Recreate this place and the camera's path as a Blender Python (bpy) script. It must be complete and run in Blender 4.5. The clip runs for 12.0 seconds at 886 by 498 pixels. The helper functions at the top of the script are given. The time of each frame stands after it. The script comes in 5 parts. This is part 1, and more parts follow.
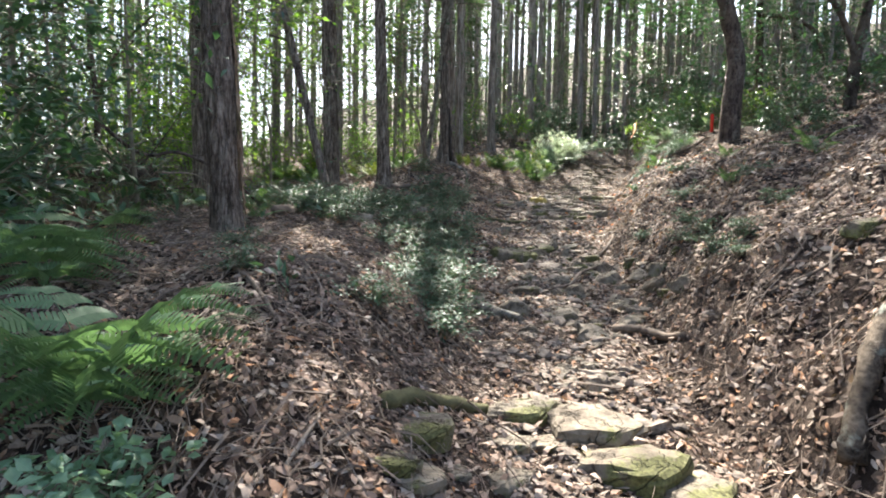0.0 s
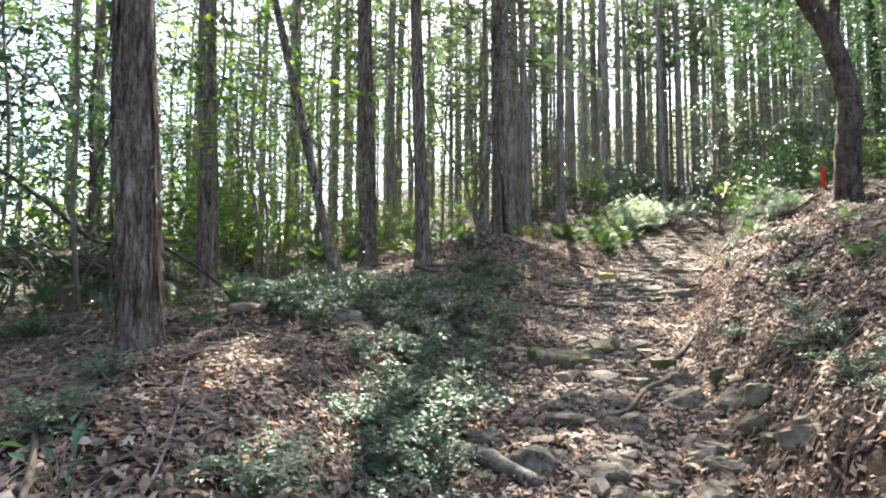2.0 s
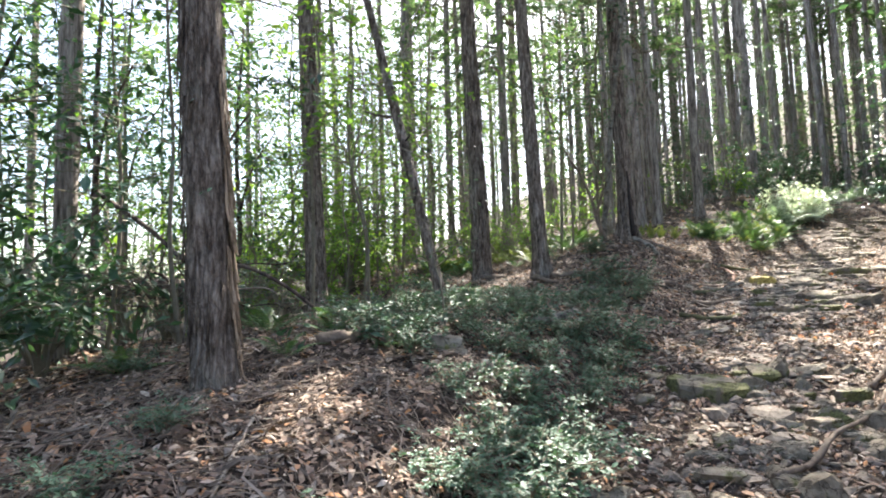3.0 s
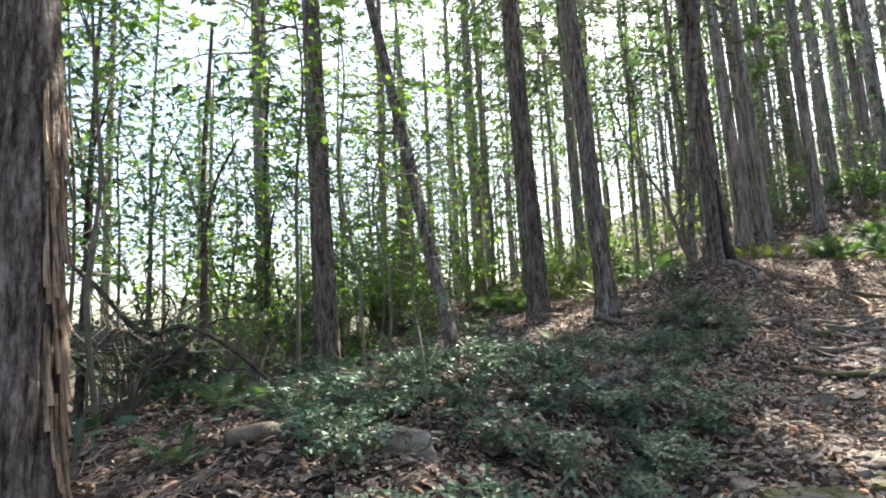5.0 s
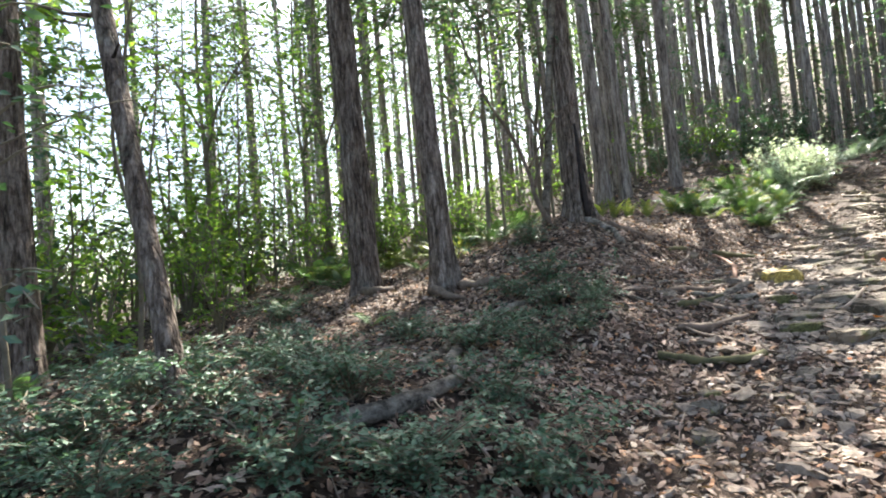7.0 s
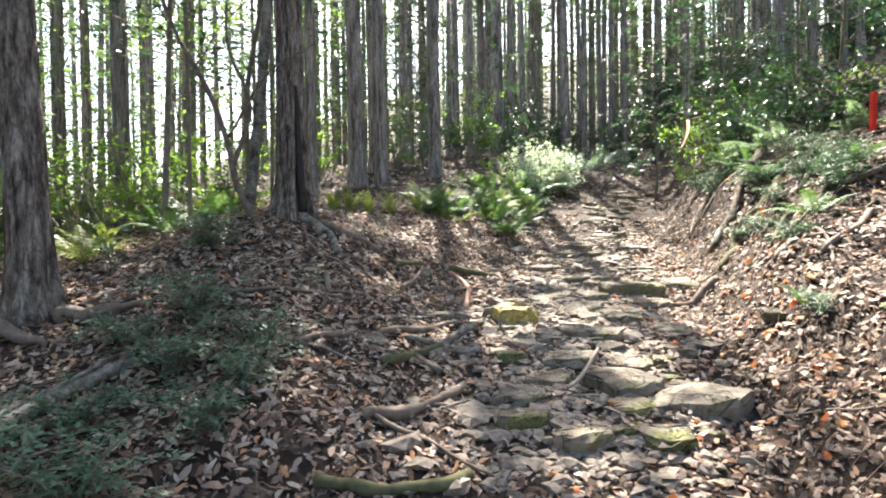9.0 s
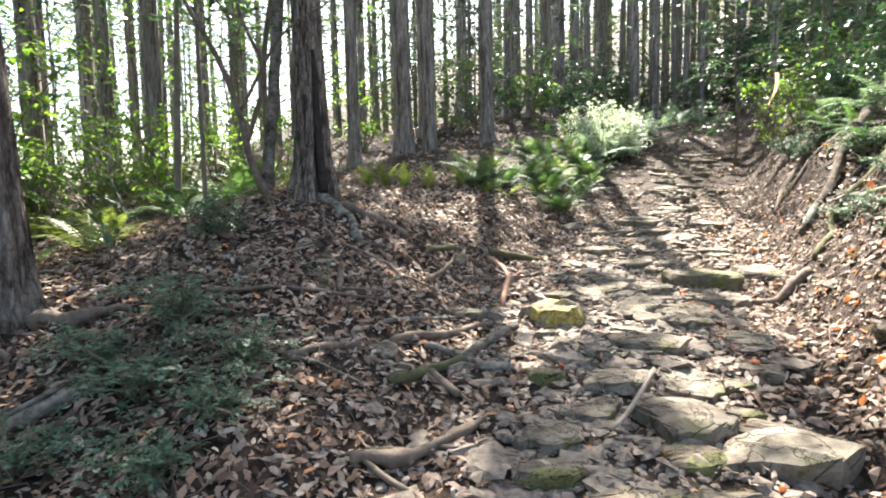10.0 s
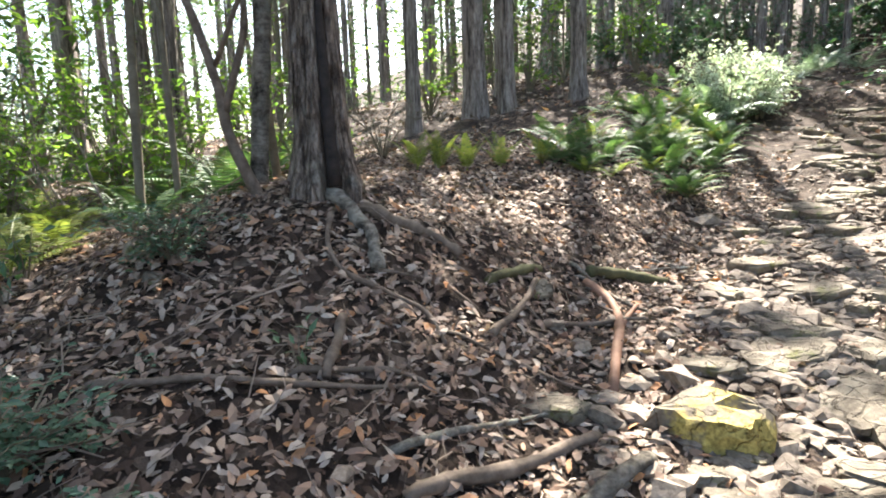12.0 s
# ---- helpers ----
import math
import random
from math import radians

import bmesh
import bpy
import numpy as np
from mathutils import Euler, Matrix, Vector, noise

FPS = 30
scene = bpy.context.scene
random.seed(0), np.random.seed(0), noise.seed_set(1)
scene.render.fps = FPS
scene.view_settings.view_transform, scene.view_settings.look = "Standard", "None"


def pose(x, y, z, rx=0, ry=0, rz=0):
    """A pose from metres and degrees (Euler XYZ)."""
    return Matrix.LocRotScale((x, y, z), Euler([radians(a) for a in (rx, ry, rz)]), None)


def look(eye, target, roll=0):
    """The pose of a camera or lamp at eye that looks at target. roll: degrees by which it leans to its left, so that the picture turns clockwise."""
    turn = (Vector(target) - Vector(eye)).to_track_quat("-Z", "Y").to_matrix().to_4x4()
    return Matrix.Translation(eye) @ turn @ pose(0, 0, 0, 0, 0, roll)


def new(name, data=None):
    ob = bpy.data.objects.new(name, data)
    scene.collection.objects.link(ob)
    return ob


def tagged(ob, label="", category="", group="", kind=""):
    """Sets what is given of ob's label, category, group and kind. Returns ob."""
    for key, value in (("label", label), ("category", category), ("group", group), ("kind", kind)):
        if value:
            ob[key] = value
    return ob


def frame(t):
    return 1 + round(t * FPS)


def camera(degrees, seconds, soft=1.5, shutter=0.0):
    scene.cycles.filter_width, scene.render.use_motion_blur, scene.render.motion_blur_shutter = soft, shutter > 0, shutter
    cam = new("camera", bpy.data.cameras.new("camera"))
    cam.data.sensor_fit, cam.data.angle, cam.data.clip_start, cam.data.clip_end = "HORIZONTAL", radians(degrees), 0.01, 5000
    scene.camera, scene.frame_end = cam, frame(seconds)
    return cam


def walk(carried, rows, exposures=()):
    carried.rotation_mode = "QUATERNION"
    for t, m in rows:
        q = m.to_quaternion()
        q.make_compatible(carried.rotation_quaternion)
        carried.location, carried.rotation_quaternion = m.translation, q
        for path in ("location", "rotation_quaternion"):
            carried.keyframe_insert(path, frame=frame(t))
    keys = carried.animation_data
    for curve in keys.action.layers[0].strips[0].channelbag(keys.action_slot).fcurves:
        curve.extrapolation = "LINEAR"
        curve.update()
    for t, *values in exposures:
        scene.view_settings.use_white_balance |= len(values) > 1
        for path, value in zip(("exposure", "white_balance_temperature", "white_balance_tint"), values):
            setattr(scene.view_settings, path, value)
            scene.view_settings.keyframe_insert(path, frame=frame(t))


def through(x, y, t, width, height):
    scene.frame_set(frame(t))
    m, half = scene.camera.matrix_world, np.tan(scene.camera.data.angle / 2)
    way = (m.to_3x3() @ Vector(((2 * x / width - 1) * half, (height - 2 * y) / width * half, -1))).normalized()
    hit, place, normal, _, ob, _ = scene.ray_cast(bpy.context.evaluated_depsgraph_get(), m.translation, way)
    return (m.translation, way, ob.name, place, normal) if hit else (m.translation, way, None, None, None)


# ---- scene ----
cam = camera(75.6, 12.0, soft=1.9)
PATH = [
    (0, (-0.107, 0.06, 1.726), (-0.065, 2.057, 1.623), 1.1),
    (0.5, (0.033, 0.461, 1.792), (0.043, 2.46, 1.749), 1.0),
    (1, (0.244, 0.822, 1.854), (0.336, 2.82, 1.859), 1.3),
    (1.5, (0.539, 1.192, 1.99), (0.538, 3.191, 2.061), 0.7),
    (2, (0.567, 1.543, 1.976), (0.299, 3.521, 2.106), 0.1),
    (2.5, (0.554, 1.895, 2.056), (-0.02, 3.802, 2.239), -1.4),
    (2.7, (0.565, 2.01, 2.058), (-0.07, 3.901, 2.212), -1.6),
    (4.3, (0.779, 3.185, 2.212), (-0.092, 4.966, 2.478), -3.0),
    (4.5, (0.794, 3.327, 2.229), (-0.121, 5.085, 2.499), -2.9),
    (5, (0.829, 3.686, 2.301), (-0.167, 5.401, 2.564), -3.1),
    (5.5, (0.758, 4.042, 2.238), (-0.196, 5.79, 2.419), -2.9),
    (6, (0.734, 4.497, 2.255), (-0.08, 6.321, 2.352), -2.5),
    (6.5, (0.749, 5.035, 2.325), (0.003, 6.888, 2.438), -2.6),
    (6.7, (0.744, 5.225, 2.342), (0.037, 7.091, 2.461), -3.8),
    (8.3, (0.935, 6.585, 2.621), (0.813, 8.582, 2.616), -1.6),
    (8.5, (1.009, 6.751, 2.624), (0.951, 8.75, 2.615), -1.3),
    (9, (1.236, 7.246, 2.753), (1.356, 9.242, 2.709), -0.7),
    (9.5, (1.526, 7.627, 2.819), (1.631, 9.622, 2.721), -0.7),
    (10, (1.506, 7.862, 2.926), (1.399, 9.851, 2.748), -1.1),
    (10.5, (1.464, 8.27, 3.007), (1.27, 10.246, 2.768), -1.1),
    (11, (1.542, 8.689, 3.061), (1.157, 10.631, 2.781), -1.7),
    (11.5, (1.42, 9.054, 3.033), (0.885, 10.953, 2.706), -2.1),
    (12, (1.473, 9.546, 3.112), (1.08, 11.483, 2.805), -1.9),
]

walk(cam, [(t, look(eye, target, roll)) for t, eye, target, roll in PATH], [(0, 2.52), (1.5, 2.76), (2.5, 2.9), (4.5, 2.78), (5.5, 2.74), (6.5, 2.8), (8.5, 2.92), (10.5, 2.98), (12, 3.0)])

# ---- daylight: high sun ahead and a little to the right, broken by the canopy ----
SUN_TURN, SUN_HEIGHT = 2.0, 52.0
world = bpy.data.worlds.new("sky")
scene.world = world
world.use_nodes = True
sky = world.node_tree.nodes.new("ShaderNodeTexSky")
sky.sky_type = "NISHITA"
sky.sun_disc = False
sky.sun_elevation = radians(SUN_HEIGHT)
sky.sun_rotation = radians(SUN_TURN)
sky.dust_density = 3.0
world.node_tree.links.new(sky.outputs[0], world.node_tree.nodes["Background"].inputs[0])
world.node_tree.nodes["Background"].inputs[1].default_value = 0.092
sun = new("sun", bpy.data.lights.new("sun", "SUN"))
sun.data.energy, sun.data.angle, sun.data.color = 4.6, radians(0.5), (1.0, 0.95, 0.86)
TO_SUN = Vector((math.sin(radians(SUN_TURN)) * math.cos(radians(SUN_HEIGHT)), math.cos(radians(SUN_TURN)) * math.cos(radians(SUN_HEIGHT)), math.sin(radians(SUN_HEIGHT))))
sun.matrix_world = look(TO_SUN * 60, (0, 0, 0))

rng = np.random.default_rng(7)


# ---- materials ----
def shader(name, base, rough=0.8, spec=0.3):
    m = bpy.data.materials.new(name)
    m.use_nodes = True
    b = m.node_tree.nodes["Principled BSDF"]
    b.inputs["Base Color"].default_value = (*base, 1)
    b.inputs["Roughness"].default_value = rough
    b.inputs["Specular IOR Level"].default_value = spec
    return m, m.node_tree.nodes, m.node_tree.links, b


def ramp(n, l, source, stops):
    r = n.new("ShaderNodeValToRGB")
    while len(r.color_ramp.elements) < len(stops):
        r.color_ramp.elements.new(0.5)
    for e, (p, c) in zip(r.color_ramp.elements, stops):
        e.position, e.color = p, (*c, 1)
    l.new(source, r.inputs[0])
    return r.outputs[0]


def coords(n, l, scale=(1, 1, 1), kind="Object"):
    t, m = n.new("ShaderNodeTexCoord"), n.new("ShaderNodeMapping")
    m.inputs["Scale"].default_value = scale
    l.new(t.outputs[kind], m.inputs[0])
    return m.outputs[0]


def noise_tex(n, l, where, scale, detail=4.0, rough=0.6):
    t = n.new("ShaderNodeTexNoise")
    t.inputs["Scale"].default_value, t.inputs["Detail"].default_value, t.inputs["Roughness"].default_value = scale, detail, rough
    l.new(where, t.inputs["Vector"])
    return t.outputs["Fac"]


def mix(n, l, fac, a, b, mode="MIX"):
    x = n.new("ShaderNodeMix")
    x.data_type, x.blend_type = "RGBA", mode
    for socket, v in ((x.inputs[0], fac), (x.inputs[6], a), (x.inputs[7], b)):
        if hasattr(v, "default_value"):
            l.new(v, socket)
        else:
            socket.default_value = v if isinstance(v, float) else (*v, 1)
    return x.outputs[2]


def bumped(n, l, b, height, strength=0.6, distance=0.02):
    x = n.new("ShaderNodeBump")
    x.inputs["Strength"].default_value, x.inputs["Distance"].default_value = strength, distance
    l.new(height, x.inputs["Height"])
    l.new(x.outputs[0], b.inputs["Normal"])


def soil_material():
    m, n, l, b = shader("forest_soil", (0.1, 0.07, 0.05), 0.9, 0.15)
    w = coords(n, l)
    v = n.new("ShaderNodeTexVoronoi")
    v.inputs["Scale"].default_value = 22.0
    l.new(w, v.inputs["Vector"])
    chips = ramp(n, l, v.outputs["Color"], [(0.0, (0.012, 0.008, 0.006)), (0.45, (0.035, 0.023, 0.017)), (0.75, (0.085, 0.06, 0.045)), (1.0, (0.2, 0.155, 0.12))])
    earth = ramp(n, l, noise_tex(n, l, w, 9.0, 8.0, 0.7), [(0.3, (0.022, 0.015, 0.011)), (0.6, (0.075, 0.054, 0.04)), (0.8, (0.18, 0.14, 0.105))])
    a = n.new("ShaderNodeAttribute")
    a.attribute_name = "trodden"
    col = mix(n, l, a.outputs["Fac"], chips, earth)
    col = mix(n, l, 0.5, col, ramp(n, l, noise_tex(n, l, w, 1.3, 3.0), [(0.3, (0.55, 0.5, 0.48)), (0.7, (1.0, 1.0, 1.0))]), "MULTIPLY")
    l.new(col, b.inputs["Base Color"])
    bumped(n, l, b, noise_tex(n, l, w, 40.0, 6.0, 0.7), 0.9, 0.03)
    return m


def leaf_material(name, colours, through=0.35, rough=0.45, spec=0.4, island=True):
    m, n, l, b = shader(name, colours[0], rough, spec)
    if island:
        g = n.new("ShaderNodeNewGeometry")
        pick = g.outputs["Random Per Island"]
    else:
        pick = n.new("ShaderNodeObjectInfo").outputs["Random"]
    step = 1.0 / max(1, len(colours) - 1)
    col = ramp(n, l, pick, [(i * step, c) for i, c in enumerate(colours)])
    blotch = ramp(n, l, noise_tex(n, l, coords(n, l), 35.0, 3.0), [(0.3, (0.7, 0.7, 0.7)), (0.7, (1.1, 1.1, 1.1))])
    col = mix(n, l, 0.6, col, blotch, "MULTIPLY")
    l.new(col, b.inputs["Base Color"])
    t, s = n.new("ShaderNodeBsdfTranslucent"), n.new("ShaderNodeMixShader")
    s.inputs[0].default_value = through
    bright = mix(n, l, 1.0, col, (1.35, 1.45, 0.9), "MULTIPLY")
    l.new(bright, t.inputs["Color"])
    l.new(b.outputs[0], s.inputs[1])
    l.new(t.outputs[0], s.inputs[2])
    l.new(s.outputs[0], n["Material Output"].inputs[0])
    return m


def bark_material(name, dark, light, lichen=0.25, stretch=(14, 14, 1.6), plates=False):
    m, n, l, b = shader(name, dark, 0.9, 0.15)
    w = coords(n, l, stretch)
    strips = noise_tex(n, l, w, 1.6, 9.0, 0.72)
    flakes = noise_tex(n, l, coords(n, l, tuple(c * f for c, f in zip(stretch, (1.0, 1.0, 3.0)))), 3.4, 6.0, 0.7)
    col = ramp(n, l, strips, [(0.36, tuple(0.22 * c for c in dark)), (0.46, dark), (0.62, light)])
    col = mix(n, l, 0.55, col, ramp(n, l, flakes, [(0.38, (0.42, 0.38, 0.34)), (0.5, (1.0, 1.0, 1.0)), (0.66, (1.35, 1.32, 1.28))]), "MULTIPLY")
    if plates:
        bent = mix(n, l, 0.9, coords(n, l, (20, 20, 5.0)), noise_tex(n, l, coords(n, l), 11.0, 5.0), "ADD")
        cells = n.new("ShaderNodeTexVoronoi")
        cells.feature = "DISTANCE_TO_EDGE"
        cells.inputs["Scale"].default_value = 1.0
        l.new(bent, cells.inputs["Vector"])
        col = mix(n, l, 0.42, col, ramp(n, l, cells.outputs["Distance"], [(0.0, (0.22, 0.19, 0.17)), (0.07, (0.7, 0.68, 0.66)), (0.2, (1.12, 1.1, 1.08))]), "MULTIPLY")
        strips = mix(n, l, 0.35, strips, ramp(n, l, cells.outputs["Distance"], [(0.0, (0, 0, 0)), (0.16, (1, 1, 1))]))
    who = n.new("ShaderNodeObjectInfo")
    col = mix(n, l, 0.45, col, ramp(n, l, who.outputs["Random"], [(0.0, (0.78, 0.73, 0.68)), (0.5, (1.0, 0.96, 0.91)), (1.0, (1.1, 1.08, 1.05))]), "MULTIPLY")
    spots = ramp(n, l, noise_tex(n, l, coords(n, l), 3.2, 6.0, 0.7), [(0.56, (0, 0, 0)), (0.68, (lichen, lichen, lichen))])
    col = mix(n, l, spots, col, (0.30, 0.32, 0.27))
    l.new(col, b.inputs["Base Color"])
    bumped(n, l, b, strips, 1.0, 0.03)
    return m


def rock_material(name, moss, moss_colour=(0.10, 0.098, 0.038)):
    m, n, l, b = shader(name, (0.3, 0.28, 0.26), 0.85, 0.25)
    w = coords(n, l)
    grain = noise_tex(n, l, w, 7.0, 9.0, 0.7)
    col = ramp(n, l, grain, [(0.3, (0.04, 0.033, 0.025)), (0.46, (0.15, 0.126, 0.096)), (0.58, (0.23, 0.2, 0.158)), (0.74, (0.37, 0.33, 0.272))])
    who = n.new("ShaderNodeObjectInfo")
    col = mix(n, l, 0.6, col, ramp(n, l, who.outputs["Random"], [(0.0, (0.7, 0.66, 0.62)), (0.6, (1.0, 0.98, 0.95)), (1.0, (0.9, 0.8, 0.7))]), "MULTIPLY")
    g, x = n.new("ShaderNodeNewGeometry"), n.new("ShaderNodeSeparateXYZ")
    l.new(g.outputs["Normal"], x.inputs[0])
    up = n.new("ShaderNodeMath")
    up.operation = "MULTIPLY_ADD"
    l.new(noise_tex(n, l, w, 3.5, 5.0, 0.7), up.inputs[0])
    up.inputs[1].default_value, up.inputs[2].default_value = 1.0, moss - 0.5
    patch = ramp(n, l, up.outputs[0], [(0.48, (0, 0, 0)), (0.56, (1, 1, 1))])
    col = mix(n, l, patch, col, ramp(n, l, noise_tex(n, l, w, 60.0, 4.0), [(0.3, tuple(0.45 * c for c in moss_colour)), (0.7, tuple(1.5 * c for c in moss_colour))]))
    split = n.new("ShaderNodeTexVoronoi")
    split.feature = "DISTANCE_TO_EDGE"
    split.inputs["Scale"].default_value = 4.5
    l.new(mix(n, l, 0.25, w, noise_tex(n, l, w, 5.0, 5.0), "ADD"), split.inputs["Vector"])
    crack = ramp(n, l, split.outputs["Distance"], [(0.0, (0.25, 0.22, 0.2)), (0.022, (1, 1, 1))])
    col = mix(n, l, 0.7, col, crack, "MULTIPLY")
    l.new(col, b.inputs["Base Color"])
    bumped(n, l, b, mix(n, l, 0.4, mix(n, l, 0.5, noise_tex(n, l, w, 26.0, 8.0, 0.7), noise_tex(n, l, w, 8.0, 4.0, 0.6)), crack), 0.9, 0.03)
    return m


def plain_material(name, dark, light, scale=8.0, rough=0.8, stretch=(1, 1, 1), bump=0.5):
    m, n, l, b = shader(name, dark, rough, 0.25)
    f = noise_tex(n, l, coords(n, l, stretch), scale, 6.0, 0.65)
    l.new(ramp(n, l, f, [(0.3, dark), (0.7, light)]), b.inputs["Base Color"])
    bumped(n, l, b, f, bump, 0.01)
    return m


SOIL = soil_material()
LITTER = leaf_material("dead_leaves", [(0.03, 0.018, 0.012), (0.12, 0.073, 0.05), (0.27, 0.19, 0.145), (0.08, 0.045, 0.032), (0.44, 0.36, 0.295), (0.17, 0.11, 0.078), (0.35, 0.265, 0.21), (0.34, 0.16, 0.07)], 0.08, 0.65, 0.15)
ORANGE = leaf_material("orange_leaves", [(0.5, 0.16, 0.03), (0.42, 0.1, 0.03), (0.5, 0.24, 0.06)], 0.3)
SMALL_LEAF = leaf_material("small_evergreen_leaves", [(0.04, 0.09, 0.05), (0.07, 0.135, 0.08), (0.1, 0.165, 0.105), (0.035, 0.075, 0.042)], 0.25, 0.46, 0.42)
SPRAY = leaf_material("cedar_sprays", [(0.045, 0.075, 0.042), (0.07, 0.11, 0.06), (0.1, 0.135, 0.07), (0.055, 0.09, 0.052)], 0.48, 0.65, 0.2)
FRESH = leaf_material("fresh_green_leaves", [(0.085, 0.165, 0.035), (0.13, 0.225, 0.04), (0.2, 0.28, 0.05), (0.09, 0.17, 0.04)], 0.58, 0.45, 0.4)
DARK_LEAF = leaf_material("dark_evergreen_leaves", [(0.025, 0.06, 0.03), (0.045, 0.1, 0.045), (0.06, 0.12, 0.055)], 0.25, 0.3, 0.6)
FERN = leaf_material("fern_green", [(0.045, 0.095, 0.035), (0.07, 0.13, 0.045), (0.1, 0.15, 0.055)], 0.35, 0.5, 0.35)
FERN_BROAD = leaf_material("broad_fern", [(0.09, 0.16, 0.08), (0.12, 0.2, 0.1), (0.1, 0.175, 0.085)], 0.3, 0.5, 0.3)
FERN_YELLOW = leaf_material("yellow_fern", [(0.13, 0.17, 0.04), (0.2, 0.22, 0.055), (0.11, 0.15, 0.045)], 0.45, 0.5, 0.3)
FERN_GREY = leaf_material("grey_green_fern", [(0.17, 0.24, 0.17), (0.22, 0.29, 0.21), (0.13, 0.2, 0.125)], 0.3, 0.4, 0.5)
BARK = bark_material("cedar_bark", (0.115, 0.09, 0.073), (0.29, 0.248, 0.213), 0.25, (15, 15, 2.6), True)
# far bark: lighter and greyer than the near bark, distance haze in its colour
BARK_HAZED = bark_material("hazed_cedar_bark", (0.17, 0.141, 0.123), (0.36, 0.318, 0.284), 0.15, (9, 9, 1.2))
BARK_DARK = bark_material("dark_smooth_bark", (0.07, 0.052, 0.045), (0.15, 0.12, 0.1), 0.3, (6, 6, 2.5))
# peeling bark whose pale colour also stands for sunlight on one flank
BARK_SUNLIT_PEEL = bark_material("sunlit_peeling_bark", (0.28, 0.2, 0.135), (0.45, 0.345, 0.25), 0.0, (16, 16, 1.5))
NEAR_BLACK = plain_material("hollow_wood", (0.012, 0.009, 0.008), (0.04, 0.03, 0.025), 20.0)
ROOT = plain_material("weathered_root", (0.06, 0.042, 0.03), (0.2, 0.152, 0.115), 14.0, 0.8, (1, 1, 1), 0.8)
ROOT_GREY = bark_material("grey_bare_root", (0.13, 0.115, 0.095), (0.27, 0.25, 0.215), 0.5, (6, 6, 6))
ROOT_RED = plain_material("reddish_root", (0.17, 0.085, 0.055), (0.33, 0.19, 0.125), 12.0, 0.7, (1, 1, 1), 0.6)
MOSSY = plain_material("mossy_wood", (0.035, 0.032, 0.018), (0.13, 0.122, 0.058), 9.0, 0.95, (1, 1, 1), 0.9)
LICHEN = bark_material("lichened_log", (0.07, 0.055, 0.042), (0.16, 0.13, 0.1), 0.9, (5, 5, 5))
TWIG = plain_material("dead_twig", (0.14, 0.11, 0.085), (0.36, 0.30, 0.24), 9.0, 0.8)
TWIG_DARK = plain_material("dark_dead_twig", (0.06, 0.043, 0.032), (0.27, 0.21, 0.165), 5.0, 0.8)
STEM = plain_material("green_brown_stem", (0.09, 0.075, 0.05), (0.2, 0.17, 0.12), 12.0, 0.8)
STONE = rock_material("trail_stone", 0.41)
STONE_MOSS = rock_material("mossy_stone", 0.53)
STONE_YELLOW = rock_material("yellow_mossed_stone", 0.54, (0.32, 0.25, 0.075))
GRAVEL = plain_material("angular_gravel", (0.08, 0.062, 0.048), (0.27, 0.22, 0.175), 30.0, 0.85)
RED_PAINT = plain_material("red_plastic", (0.65, 0.03, 0.025), (0.8, 0.06, 0.04), 6.0, 0.5, (1, 1, 1), 0.1)
PINK = leaf_material("pink_tape", [(0.8, 0.4, 0.4), (0.85, 0.5, 0.48)], 0.4, 0.4)


# ---- mesh helpers ----
def mesh_of(name, verts, faces, material, smooth=False):
    me = bpy.data.meshes.new(name)
    me.from_pydata(np.asarray(verts).tolist() if isinstance(verts, np.ndarray) else verts, [], faces.tolist() if isinstance(faces, np.ndarray) else faces)
    me.materials.append(material)
    if smooth:
        me.polygons.foreach_set("use_smooth", [True] * len(me.polygons))
    me.update()
    return me


def part(name, me, parent=None, label=""):
    ob = new(name, me)
    ob.parent = parent
    return tagged(ob, label)


def thing(name, m, label, category, group="", kind=""):
    ob = new(name)
    ob.matrix_basis = m
    ob.empty_display_size = 0.2
    return tagged(ob, label, category, group, kind)


class Soup:
    """Vertices and faces gathered for one mesh."""

    def __init__(self):
        self.v, self.f, self.n = [], [], 0

    def add(self, verts, faces):
        verts = np.asarray(verts, float)
        self.v.append(verts)
        self.f.extend([tuple(int(i) + self.n for i in f) for f in faces])
        self.n += len(verts)

    def mesh(self, name, material, smooth=False):
        return mesh_of(name, np.concatenate(self.v), self.f, material, smooth)


def smooth_line(points, steps=6):
    p = np.asarray(points, float)
    if len(p) < 3:
        u = np.linspace(0, 1, steps + 1)[:, None]
        return p[0] * (1 - u) + p[-1] * u
    q = np.vstack([2 * p[0] - p[1], p, 2 * p[-1] - p[-2]])
    out = []
    for i in range(1, len(q) - 2):
        for u in np.linspace(0, 1, steps, endpoint=False):
            a, b, c, d = q[i - 1], q[i], q[i + 1], q[i + 2]
            out.append(0.5 * (2 * b + (c - a) * u + (2 * a - 5 * b + 4 * c - d) * u * u + (3 * b - a - 3 * c + d) * u ** 3))
    out.append(p[-1])
    return np.array(out)


